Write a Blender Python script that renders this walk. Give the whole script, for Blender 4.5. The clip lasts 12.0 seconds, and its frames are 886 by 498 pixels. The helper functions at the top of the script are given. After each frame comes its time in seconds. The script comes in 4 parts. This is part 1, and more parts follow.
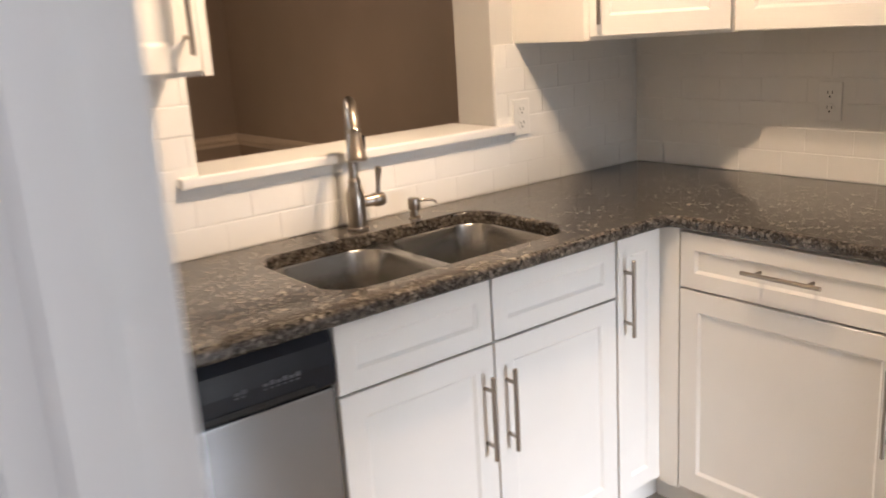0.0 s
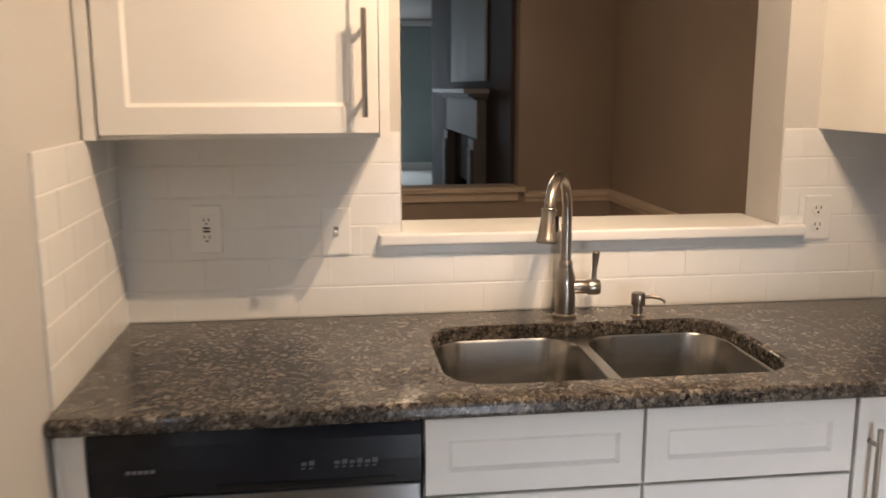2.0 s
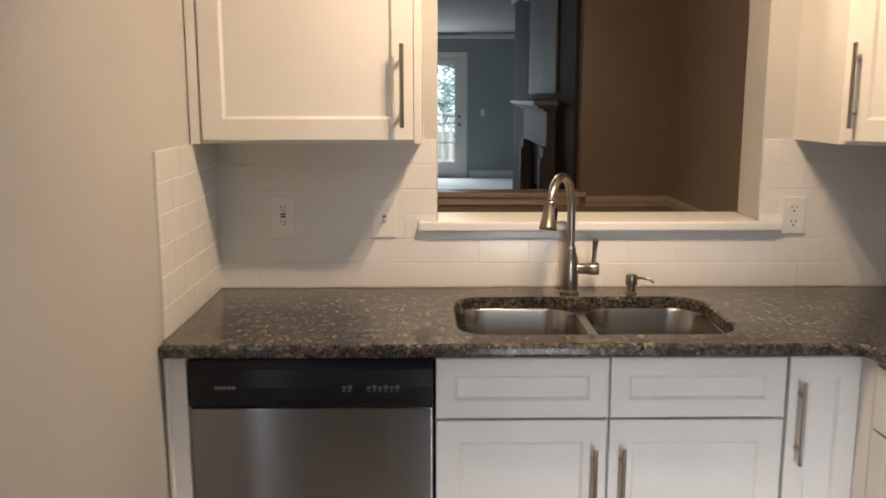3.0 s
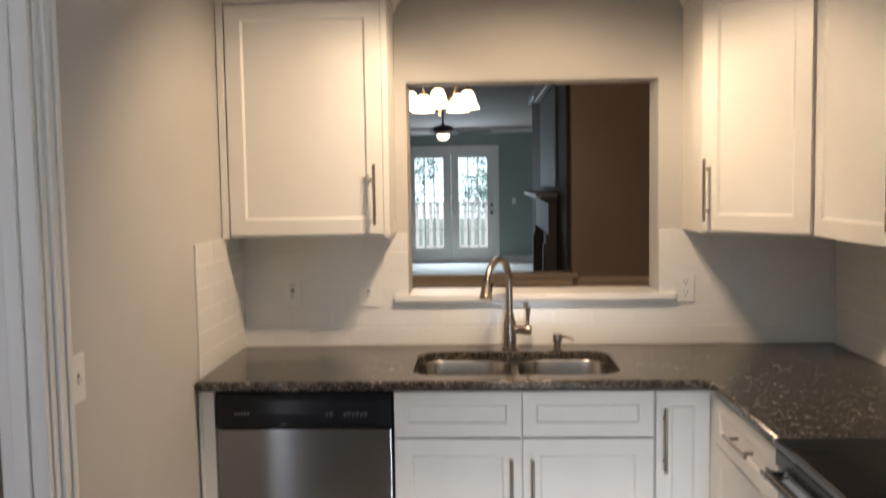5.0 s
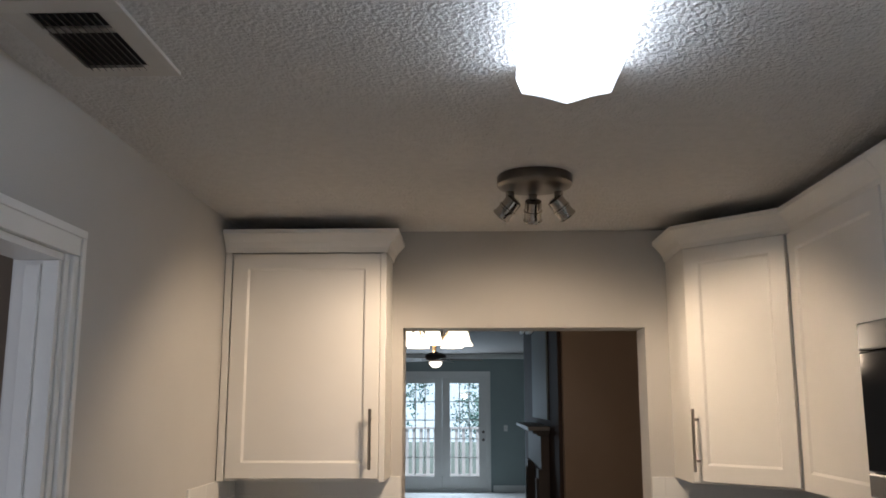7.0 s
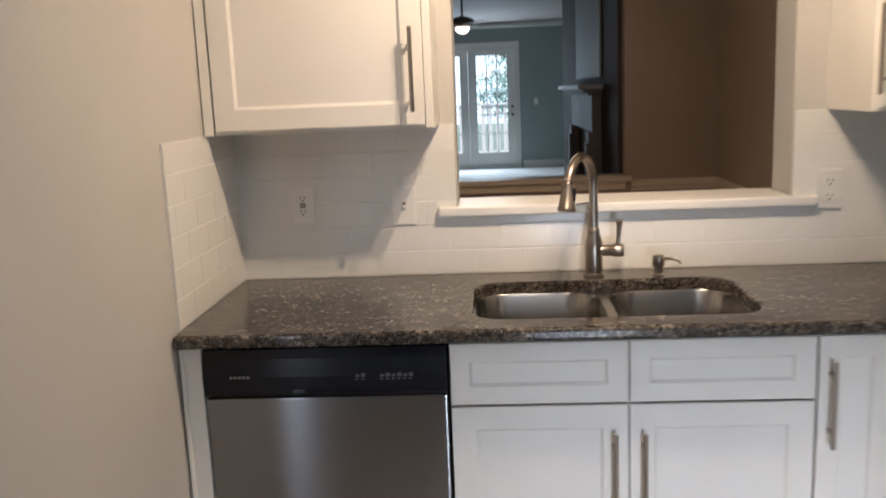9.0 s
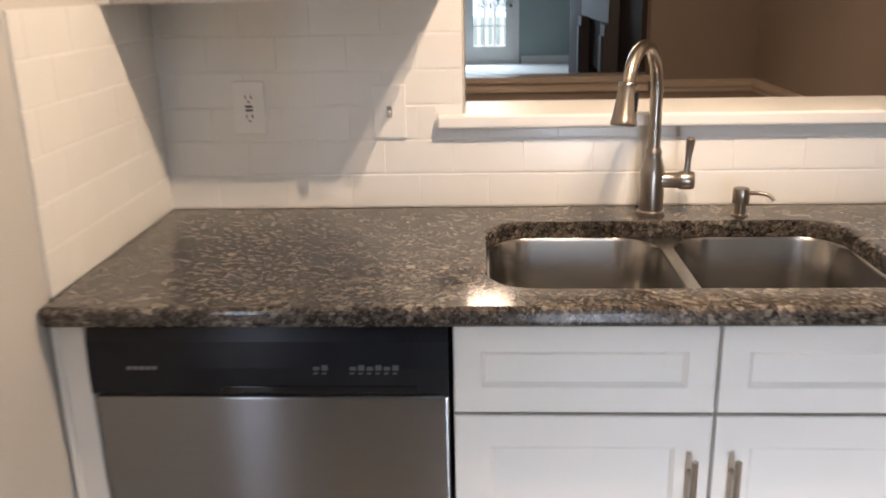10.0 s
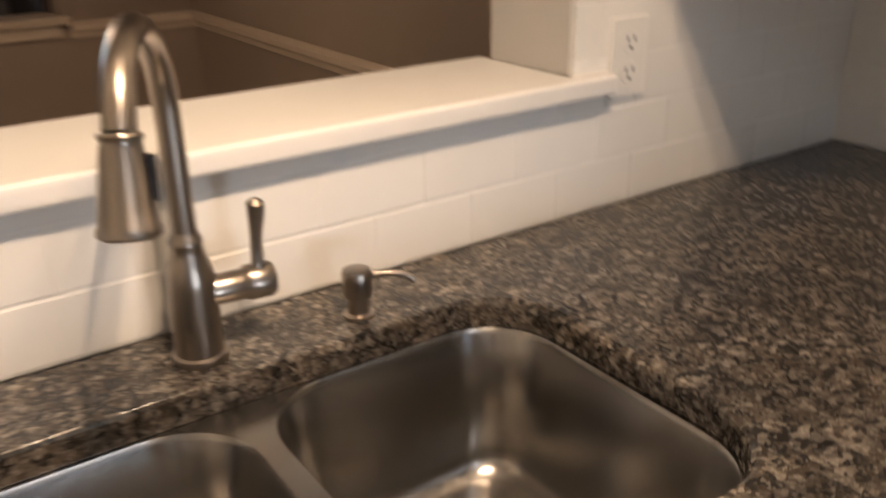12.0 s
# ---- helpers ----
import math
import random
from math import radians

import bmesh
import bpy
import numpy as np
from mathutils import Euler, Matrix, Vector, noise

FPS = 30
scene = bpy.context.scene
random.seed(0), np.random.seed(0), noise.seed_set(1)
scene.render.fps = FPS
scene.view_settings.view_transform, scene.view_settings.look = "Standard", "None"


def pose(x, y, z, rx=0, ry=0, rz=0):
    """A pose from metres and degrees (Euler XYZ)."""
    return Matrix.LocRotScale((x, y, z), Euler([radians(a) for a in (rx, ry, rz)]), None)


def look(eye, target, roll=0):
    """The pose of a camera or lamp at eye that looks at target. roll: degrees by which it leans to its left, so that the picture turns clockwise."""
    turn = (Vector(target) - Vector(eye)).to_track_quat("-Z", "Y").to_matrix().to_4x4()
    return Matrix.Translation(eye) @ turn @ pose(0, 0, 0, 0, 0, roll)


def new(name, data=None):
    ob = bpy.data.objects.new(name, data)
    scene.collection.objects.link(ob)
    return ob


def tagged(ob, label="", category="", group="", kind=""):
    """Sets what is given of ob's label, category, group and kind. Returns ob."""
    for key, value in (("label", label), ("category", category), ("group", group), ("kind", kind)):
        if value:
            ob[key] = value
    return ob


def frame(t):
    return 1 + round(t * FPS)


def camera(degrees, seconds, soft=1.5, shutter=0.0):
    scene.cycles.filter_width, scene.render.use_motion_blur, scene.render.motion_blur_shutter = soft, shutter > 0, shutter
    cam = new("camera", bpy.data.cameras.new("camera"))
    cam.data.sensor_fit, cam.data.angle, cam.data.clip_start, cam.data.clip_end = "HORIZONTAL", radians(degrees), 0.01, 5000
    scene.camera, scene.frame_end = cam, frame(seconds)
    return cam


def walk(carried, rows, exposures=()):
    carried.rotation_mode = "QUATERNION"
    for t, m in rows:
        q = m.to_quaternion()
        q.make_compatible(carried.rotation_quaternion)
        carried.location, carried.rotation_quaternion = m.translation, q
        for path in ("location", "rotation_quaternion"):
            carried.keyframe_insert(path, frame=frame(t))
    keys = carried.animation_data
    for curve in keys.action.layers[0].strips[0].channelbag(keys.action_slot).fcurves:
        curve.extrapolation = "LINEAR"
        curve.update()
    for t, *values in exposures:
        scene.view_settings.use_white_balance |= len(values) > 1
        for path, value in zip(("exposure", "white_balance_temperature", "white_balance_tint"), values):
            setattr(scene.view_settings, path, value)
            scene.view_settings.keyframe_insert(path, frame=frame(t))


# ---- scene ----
cam = camera(54.4, 12.0, soft=1.7, shutter=0.7)
PATH = [
    (0, (-0.155, -2.051, 1.452), (1.026, -0.519, 0.942), -3.7),
    (0.5, (0.06, -1.881, 1.416), (1.236, -0.36, 0.862), -1.4),
    (1, (0.234, -1.803, 1.4), (1.079, -0.095, 0.791), -1.3),
    (1.5, (0.438, -1.898, 1.453), (0.879, -0.029, 0.894), 0.5),
    (2, (0.507, -2.113, 1.478), (0.757, -0.163, 1.108), -0.1),
    (2.5, (0.569, -2.363, 1.494), (0.703, -0.4, 1.137), -0.0),
    (4.3, (0.91, -3.241, 1.502), (0.787, -1.262, 1.24), -0.5),
    (4.5, (0.944, -3.311, 1.506), (0.838, -1.328, 1.267), -0.4),
    (5, (0.964, -3.433, 1.564), (0.876, -1.44, 1.412), -0.9),
    (5.5, (0.984, -3.508, 1.586), (0.872, -1.512, 1.62), -0.9),
    (6, (0.971, -3.521, 1.625), (0.878, -1.532, 1.816), -0.1),
    (6.5, (0.976, -3.538, 1.641), (0.895, -1.566, 1.966), 0.3),
    (7, (0.953, -3.543, 1.652), (0.89, -1.576, 2.007), 0.0),
    (7.5, (0.931, -3.465, 1.596), (0.859, -1.47, 1.717), -1.4),
    (9.5, (0.743, -2.227, 1.437), (0.615, -0.286, 0.97), -2.3),
    (10, (0.718, -1.889, 1.399), (0.621, 0.018, 0.806), -1.2),
    (10.5, (0.683, -1.584, 1.385), (0.837, 0.303, 0.741), -2.3),
    (11, (0.702, -1.317, 1.403), (1.244, 0.492, 0.745), -2.4),
    (11.5, (0.79, -1.07, 1.42), (1.574, 0.642, 0.745), -0.7),
    (12, (0.828, -0.887, 1.377), (1.879, 0.622, 0.591), -0.8),
]
EXPOSURE = [(0, 0.45, 6400, 14), (0.5, 0.15, 6400, 15), (1.0, 0.2, 6350, 15), (1.5, 0.35, 6450, 14), (2.0, 0.1, 6500, 14), (2.5, -0.1, 6500, 13), (4.5, -0.15, 6400, 12), (5.5, -0.15, 6350, 11),
            (6.5, -0.45, 5950, 11), (7.0, -0.58, 5950, 11), (7.5, -0.6, 6000, 11), (9.5, 0.15, 6000, 13), (10.0, 0.35, 6100, 14), (10.5, 0.5, 6100, 14), (11.0, 0.3, 6200, 14), (12, 0.15, 6450, 15)]
walk(cam, [(t, look(eye, target, roll)) for t, eye, target, roll in PATH], EXPOSURE)

# ---------- light ----------
world = bpy.data.worlds.new("world")
scene.world = world
world.use_nodes = True
wn = world.node_tree.nodes
sky = wn.new("ShaderNodeTexSky")
sky.sky_type = 'NISHITA'
sky.sun_disc = False
sky.sun_elevation, sky.sun_rotation = radians(49), radians(-137)
world.node_tree.links.new(sky.outputs[0], wn["Background"].inputs[0])
wn["Background"].inputs[1].default_value = 0.15


def lamp(name, kind, m, energy, color):
    d = bpy.data.lights.new(name, kind)
    d.energy, d.color = energy, color
    ob = new(name, d)
    ob.matrix_world = m
    return d


SPOT = (1.158, -0.885)      # ceiling spot fixture
CEIL = 2.365
KY0 = -4.6                 # the kitchen's glazed end
HEADS = [(-0.076, 0.045, (-0.78, 0.46), 47), (0.080, 0.045, (0.70, 0.34), 27), (0.0, 0.080, (0.0, 0.62), 31)]
WARM = (1.0, 0.73, 0.47)
sun = lamp("sun", 'SUN', look((-30, -12, 50), (0, 20, 0)), 5.0, (1, 0.95, 0.88))
sun.angle = radians(0.5)
for hx, hy, (dx, dy), watts in HEADS:
    e = Vector((SPOT[0] + hx, SPOT[1] + hy, CEIL - 0.084)) + Vector((dx, dy, -0.85)).normalized() * 0.054
    d = lamp("spot_bulb_light", 'SPOT', look(e, e + Vector((dx, dy, -1.3))), watts, WARM)
    d.spot_size, d.spot_blend, d.shadow_soft_size = radians(116 if dx else 140), 0.6, 0.010
d = lamp("chandelier_light", 'POINT', Matrix.Translation((0.728, 1.75, 1.93)), 15, (1.0, 0.74, 0.50))
d.shadow_soft_size = 0.12
d = lamp("hall_door_daylight", 'AREA', look((-0.66, -4.52, 1.1), (-0.66, 0, 1.1)), 21, (0.86, 0.90, 1.0))
d.shape, d.size, d.size_y = 'RECTANGLE', 0.8, 1.9
d = lamp("back_door_daylight", 'AREA', look((1.40, KY0 + 0.03, 0.55), (1.40, 0, -0.60)), 10.3, (0.85, 0.92, 1.0))
d.shape, d.size, d.size_y, d.spread = 'RECTANGLE', 0.66, 0.8, radians(50)
d = lamp("patio_daylight", 'AREA', look((0.39, 13.44, 1.2), (0.39, 0, 1.2)), 105, (0.75, 0.9, 1.0))
d.shape, d.size, d.size_y = 'RECTANGLE', 1.5, 1.8

# ---------- materials ----------


def mat(name, color, rough=0.5, metal=0.0, var=0.08, scale=8.0, bump=0.0, bump_scale=60.0, coat=0.0, stretch=(1, 1, 1), spec=0.5):
    m = bpy.data.materials.new(name)
    m.use_nodes = True
    nt = m.node_tree
    b = nt.nodes["Principled BSDF"]
    b.inputs["Roughness"].default_value = rough
    b.inputs["Metallic"].default_value = metal
    b.inputs["Coat Weight"].default_value = coat
    b.inputs["Specular IOR Level"].default_value = spec
    tc = nt.nodes.new("ShaderNodeTexCoord")
    mp = nt.nodes.new("ShaderNodeMapping")
    mp.inputs["Scale"].default_value = stretch
    nt.links.new(tc.outputs["Object"], mp.inputs[0])
    n1 = nt.nodes.new("ShaderNodeTexNoise")
    n1.inputs["Scale"].default_value = scale
    n1.inputs["Detail"].default_value = 6
    nt.links.new(mp.outputs[0], n1.inputs[0])
    r = nt.nodes.new("ShaderNodeValToRGB")
    r.color_ramp.elements[0].position, r.color_ramp.elements[1].position = 0.3, 0.7
    c0 = [max(0, c * (1 - var)) for c in color]
    c1 = [min(1, c * (1 + var)) for c in color]
    r.color_ramp.elements[0].color, r.color_ramp.elements[1].color = (*c0, 1), (*c1, 1)
    nt.links.new(n1.outputs[0], r.inputs[0])
    nt.links.new(r.outputs[0], b.inputs["Base Color"])
    rr = nt.nodes.new("ShaderNodeMapRange")
    rr.inputs[3].default_value, rr.inputs[4].default_value = max(0.02, rough * 0.85), min(1, rough * 1.15)
    nt.links.new(n1.outputs[0], rr.inputs[0])
    nt.links.new(rr.outputs[0], b.inputs["Roughness"])
    if bump:
        n2 = nt.nodes.new("ShaderNodeTexNoise")
        n2.inputs["Scale"].default_value = bump_scale
        n2.inputs["Detail"].default_value = 4
        nt.links.new(mp.outputs[0], n2.inputs[0])
        bp = nt.nodes.new("ShaderNodeBump")
        bp.inputs["Strength"].default_value = bump
        bp.inputs["Distance"].default_value = 0.01
        nt.links.new(n2.outputs[0], bp.inputs["Height"])
        nt.links.new(bp.outputs[0], b.inputs["Normal"])
    return m


def glow(name, color, strength):
    m = bpy.data.materials.new(name)
    m.use_nodes = True
    b = m.node_tree.nodes["Principled BSDF"]
    b.inputs["Base Color"].default_value = (0.8, 0.8, 0.8, 1)
    b.inputs["Emission Color"].default_value = (*color, 1)
    b.inputs["Emission Strength"].default_value = strength
    return m


def granite_mat():
    """Polished brown-grey granite: mixed grains, dark mica, pale chips and cloudy patches."""
    m = bpy.data.materials.new("granite")
    m.use_nodes = True
    nt = m.node_tree
    L = nt.links.new
    b = nt.nodes["Principled BSDF"]
    tc = nt.nodes.new("ShaderNodeTexCoord")

    def noise(scale, detail=3):
        n = nt.nodes.new("ShaderNodeTexNoise")
        n.inputs["Scale"].default_value, n.inputs["Detail"].default_value = scale, detail
        L(tc.outputs["Object"], n.inputs[0])
        return n

    def grains(scale, warp_by):
        w = nt.nodes.new("ShaderNodeVectorMath")
        w.operation = 'MULTIPLY_ADD'
        w.inputs[1].default_value = (warp_by,) * 3
        L(warp.outputs["Color"], w.inputs[0])
        L(tc.outputs["Object"], w.inputs[2])
        v = nt.nodes.new("ShaderNodeTexVoronoi")
        v.inputs["Scale"].default_value = scale
        L(w.outputs[0], v.inputs[0])
        sep = nt.nodes.new("ShaderNodeSeparateColor")
        L(v.outputs["Color"], sep.inputs[0])
        return sep

    def ramp(src, stops, mode='LINEAR'):
        r = nt.nodes.new("ShaderNodeValToRGB")
        cr = r.color_ramp
        cr.interpolation = mode
        cr.elements[0].position, cr.elements[0].color = stops[0][0], (*stops[0][1], 1)
        cr.elements[1].position, cr.elements[1].color = stops[-1][0], (*stops[-1][1], 1)
        for p, c in stops[1:-1]:
            cr.elements.new(p).color = (*c, 1)
        L(src, r.inputs[0])
        return r

    def mix(kind, fac, a, c):
        k = nt.nodes.new("ShaderNodeMix")
        k.data_type, k.blend_type = 'RGBA', kind
        if isinstance(fac, float):
            k.inputs[0].default_value = fac
        else:
            L(fac, k.inputs[0])
        L(a, k.inputs[6])
        L(c, k.inputs[7])
        return k.outputs[2]

    warp = noise(70)
    coarse, fine = grains(118, 0.003), grains(270, 0.0015)
    body = ramp(coarse.outputs[0], ((0.0, (0.010, 0.010, 0.011)), (0.3, (0.026, 0.023, 0.021)), (0.5, (0.066, 0.055, 0.045)),
                                    (0.72, (0.095, 0.084, 0.074)), (0.88, (0.15, 0.135, 0.12)), (1.0, (0.25, 0.235, 0.21))))
    speck = ramp(fine.outputs[1], ((0.0, (0.010, 0.010, 0.011)), (0.4, (0.035, 0.030, 0.027)), (0.72, (0.090, 0.082, 0.073)), (1.0, (0.30, 0.28, 0.26))))
    grain = mix('MIX', 0.35, body.outputs[0], speck.outputs[0])
    cloud = ramp(noise(26, 4).outputs[0], ((0.30, (0.55, 0.55, 0.56)), (0.5, (0.95, 0.94, 0.93)), (0.68, (1.3, 1.26, 1.2))))
    drift = ramp(noise(6, 3).outputs[0], ((0.3, (0.85, 0.86, 0.88)), (0.7, (1.1, 1.06, 1.0))))
    col = mix('MULTIPLY', 1.0, mix('MULTIPLY', 1.0, grain, cloud.outputs[0]), drift.outputs[0])
    L(col, b.inputs["Base Color"])
    rr = nt.nodes.new("ShaderNodeMapRange")
    rr.inputs[3].default_value, rr.inputs[4].default_value = 0.07, 0.16
    L(fine.outputs[2], rr.inputs[0])
    L(rr.outputs[0], b.inputs["Roughness"])
    return m


CAB = mat("cabinet_white_paint", (0.80, 0.78, 0.74), 0.38, var=0.02, scale=5, bump=0.03, bump_scale=180)
TRIM = mat("trim_white_paint", (0.80, 0.79, 0.77), 0.35, var=0.02, scale=6, bump=0.04, bump_scale=90)
WALL = mat("kitchen_wall_paint", (0.53, 0.515, 0.49), 0.75, var=0.03, scale=3, bump=0.12, bump_scale=220)
CEILM = mat("textured_ceiling_paint", (0.62, 0.61, 0.60), 0.85, var=0.05, scale=30, bump=1.0, bump_scale=95)
BROWN = mat("brown_wall_paint", (0.335, 0.255, 0.195), 0.65, var=0.05, scale=3, bump=0.08, bump_scale=160)
DKBROWN = mat("dark_brown_matte", (0.060, 0.042, 0.035), 0.85, var=0.08, scale=4, spec=0.2)
RAIL = mat("chair_rail_tan_paint", (0.62, 0.50, 0.38), 0.4, var=0.04, scale=6)
TAUPE = mat("taupe_ceiling_paint", (0.19, 0.165, 0.15), 0.85, var=0.05, scale=20, bump=0.5, bump_scale=75)
SHELFM = mat("mantel_shelf_paint", (0.33, 0.31, 0.29), 0.6, var=0.05, scale=5)
MANTEL = mat("mantel_grey_brown_paint", (0.17, 0.15, 0.14), 0.7, var=0.06, scale=5, spec=0.25)
GREEN = mat("grey_green_paint", (0.31, 0.36, 0.355), 0.7, var=0.04, scale=3, bump=0.08, bump_scale=160)
CARPET = mat("pale_carpet", (0.55, 0.53, 0.50), 0.95, var=0.12, scale=60, bump=0.6, bump_scale=300)
GROUT = mat("grout", (0.78, 0.77, 0.74), 0.9, var=0.05, scale=40)
TILE = mat("white_glazed_tile", (0.80, 0.79, 0.76), 0.16, var=0.015, scale=9, bump=0.05, bump_scale=14)
STEEL = mat("brushed_stainless", (0.28, 0.285, 0.295), 0.30, metal=1, var=0.04, scale=10, stretch=(1, 1, 40))
SINKM = mat("satin_stainless_sink", (0.37, 0.355, 0.335), 0.27, metal=1, var=0.02, scale=14, bump=0.01, bump_scale=300)
NICKEL = mat("brushed_nickel", (0.34, 0.30, 0.26), 0.30, metal=1, var=0.05, scale=30)
# nickel with the shade under the ceiling put into its colour
SHADEDNICKEL = mat("shaded_nickel", (0.17, 0.16, 0.15), 0.32, metal=1, var=0.06, scale=25)
POLISHED = mat("polished_nickel", (0.46, 0.43, 0.39), 0.14, metal=1, var=0.03, scale=20)
BLACK = mat("black_plastic", (0.010, 0.011, 0.015), 0.22, var=0.15, scale=20, spec=0.3)
GLASSBLK = mat("black_glass", (0.008, 0.008, 0.009), 0.06, var=0.1, scale=10)
GREYINK = mat("grey_print", (0.20, 0.20, 0.21), 0.5)
DIMINK = mat("dim_print", (0.07, 0.07, 0.08), 0.5)
PLATE = mat("switch_plate_plastic", (0.80, 0.79, 0.76), 0.3, var=0.01)
SLOT = mat("slot_dark", (0.03, 0.03, 0.03), 0.6)
FLOORT = mat("beige_floor_tile", (0.44, 0.39, 0.335), 0.4, var=0.12, scale=7, bump=0.05)


def brushed(m, amount, rough):
    """Horizontal brushing: reflections drawn out up and down."""
    nt = m.node_tree
    tn = nt.nodes.new("ShaderNodeTangent")
    tn.direction_type, tn.axis = 'RADIAL', 'Z'
    pb = nt.nodes["Principled BSDF"]
    nt.links.new(tn.outputs[0], pb.inputs["Tangent"])
    pb.inputs["Anisotropic"].default_value = amount
    pb.inputs["Anisotropic Rotation"].default_value = 0.25
    for lk in list(pb.inputs["Roughness"].links):
        nt.links.remove(lk)
    pb.inputs["Roughness"].default_value = rough


brushed(SINKM, 0.6, 0.24)
brushed(STEEL, 0.95, 0.23)
GRANITE = granite_mat()
BRASS = mat("antique_brass", (0.42, 0.30, 0.17), 0.35, metal=1, var=0.1, scale=20)
FAN = mat("dark_bronze", (0.14, 0.115, 0.10), 0.45, metal=0.2, var=0.1)
BLADE = mat("fan_blade_wood", (0.78, 0.76, 0.73), 0.5, var=0.1, scale=12, stretch=(8, 1, 1))
BRICKM = mat("firebox_soot", (0.02, 0.018, 0.017), 0.9, var=0.3, scale=20, bump=0.4)
DECK = mat("deck_boards_grey", (0.35, 0.33, 0.31), 0.8, var=0.15, scale=10, stretch=(1, 12, 1))
WHITEOUT = mat("white_railing_paint", (0.8, 0.8, 0.8), 0.5, var=0.03)
BARK = mat("bark", (0.12, 0.09, 0.07), 0.9, var=0.3, scale=15, bump=0.6)
LEAF = mat("leaf_green", (0.16, 0.30, 0.26), 0.55, var=0.3, scale=1.4)
GRASS = mat("grass_ground", (0.22, 0.27, 0.23), 0.9, var=0.3, scale=4, bump=0.5)
SLATM = mat("vent_slat_dark_metal", (0.10, 0.095, 0.09), 0.5, var=0.05)
VENTM = mat("vent_painted_metal", (0.55, 0.53, 0.50), 0.5, var=0.05)
HAZE = glow("bright_haze", (0.58, 0.84, 1.0), 0.9)
SHADEGLOW = glow("lit_glass_shade", (1.0, 0.80, 0.55), 5.0)
FANGLOW = glow("lit_fan_globe", (1.0, 0.85, 0.65), 4.0)
TUBEGLOW = glow("lit_acrylic_diffuser", (0.88, 0.94, 1.0), 2.9)
TUBESIDE = glow("lit_acrylic_side", (0.88, 0.94, 1.0), 14.0)
TUBEEND = glow("lit_acrylic_end", (0.88, 0.94, 1.0), 2.0)
BULB = glow("lit_bulb", (1.0, 0.78, 0.5), 14)
m = bpy.data.materials.new("clear_glass")
m.use_nodes = True
gb = m.node_tree.nodes["Principled BSDF"]
gb.inputs["Base Color"].default_value = (0.98, 1.0, 1.0, 1)
gb.inputs["Transmission Weight"].default_value = 1
gb.inputs["Roughness"].default_value = 0.0
gb.inputs["IOR"].default_value = 1.45
GLASS = m

# ---------- building helpers ----------
BASE = {}


def thing(name, base, label, category, group="", kind=""):
    e = new(name)
    e.empty_display_size = 0.05
    e.location = base
    BASE[e] = Vector(base)
    return tagged(e, label, category, group, kind)


def part(name, bm, material, parent=None, label="", smooth=False):
    """Link a bmesh given in world places as one mesh, under parent if there is one."""
    me = bpy.data.meshes.new(name)
    base = BASE[parent] if parent else Vector((0, 0, 0))
    bmesh.ops.translate(bm, verts=bm.verts, vec=-base)
    bmesh.ops.recalc_face_normals(bm, faces=bm.faces)
    if smooth:
        for f in bm.faces:
            f.smooth = True
        for e in bm.edges:
            if len(e.link_faces) == 2 and e.calc_face_angle(0) > radians(38):
                e.smooth = False
    bm.to_mesh(me)
    bm.free()
    me.materials.append(material)
    ob = new(name, me)
    BASE[ob] = base
    if parent:
        ob.parent = parent
    if label:
        ob["label"] = label
    return ob


def structure(name, bm, material, label, category):
    return tagged(part(name, bm, material), label, category, kind="structure")


def box(lo, hi, bevel=0.0, bm=None, seg=2):
    """An axis-aligned box added to bm."""
    t = bmesh.new()
    bmesh.ops.create_cube(t, size=1)
    for v in t.verts:
        v.co = Vector([lo[i] + (v.co[i] + 0.5) * (hi[i] - lo[i]) for i in range(3)])
    if bevel:
        bmesh.ops.bevel(t, geom=t.edges[:], offset=bevel, segments=seg, affect='EDGES', profile=0.6)
    return merge(bm, t)


def merge(bm, t):
    if bm is None:
        return t
    me = bpy.data.meshes.new("tmp")
    t.to_mesh(me)
    t.free()
    bm.from_mesh(me)
    bpy.data.meshes.remove(me)
    return bm


def boxes(items, bevel=0.0):
    bm = bmesh.new()
    for lo, hi in items:
        box(lo, hi, bevel, bm)
    return bm


def moved(bm, m):
    bmesh.ops.transform(bm, matrix=m, verts=bm.verts)
    return bm


def lathe(profile, m=None, seg=28, bm=None):
    """Revolve (radius, height) pairs about z; m places it."""
    t = bmesh.new()
    rings = []
    for r, z in profile:
        if r < 1e-5:
            rings.append([t.verts.new((0, 0, z))])
        else:
            rings.append([t.verts.new((r * math.cos(2 * math.pi * k / seg), r * math.sin(2 * math.pi * k / seg), z)) for k in range(seg)])
    for a, b in zip(rings, rings[1:]):
        for k in range(seg):
            j = (k + 1) % seg
            if len(a) == 1 and len(b) == 1:
                continue
            if len(a) == 1:
                t.faces.new((a[0], b[j], b[k]))
            elif len(b) == 1:
                t.faces.new((a[k], a[j], b[0]))
            else:
                t.faces.new((a[k], a[j], b[j], b[k]))
    for ring in (rings[0], rings[-1]):
        if len(ring) > 1:
            t.faces.new(ring)
    if m is not None:
        moved(t, m)
    return merge(bm, t)


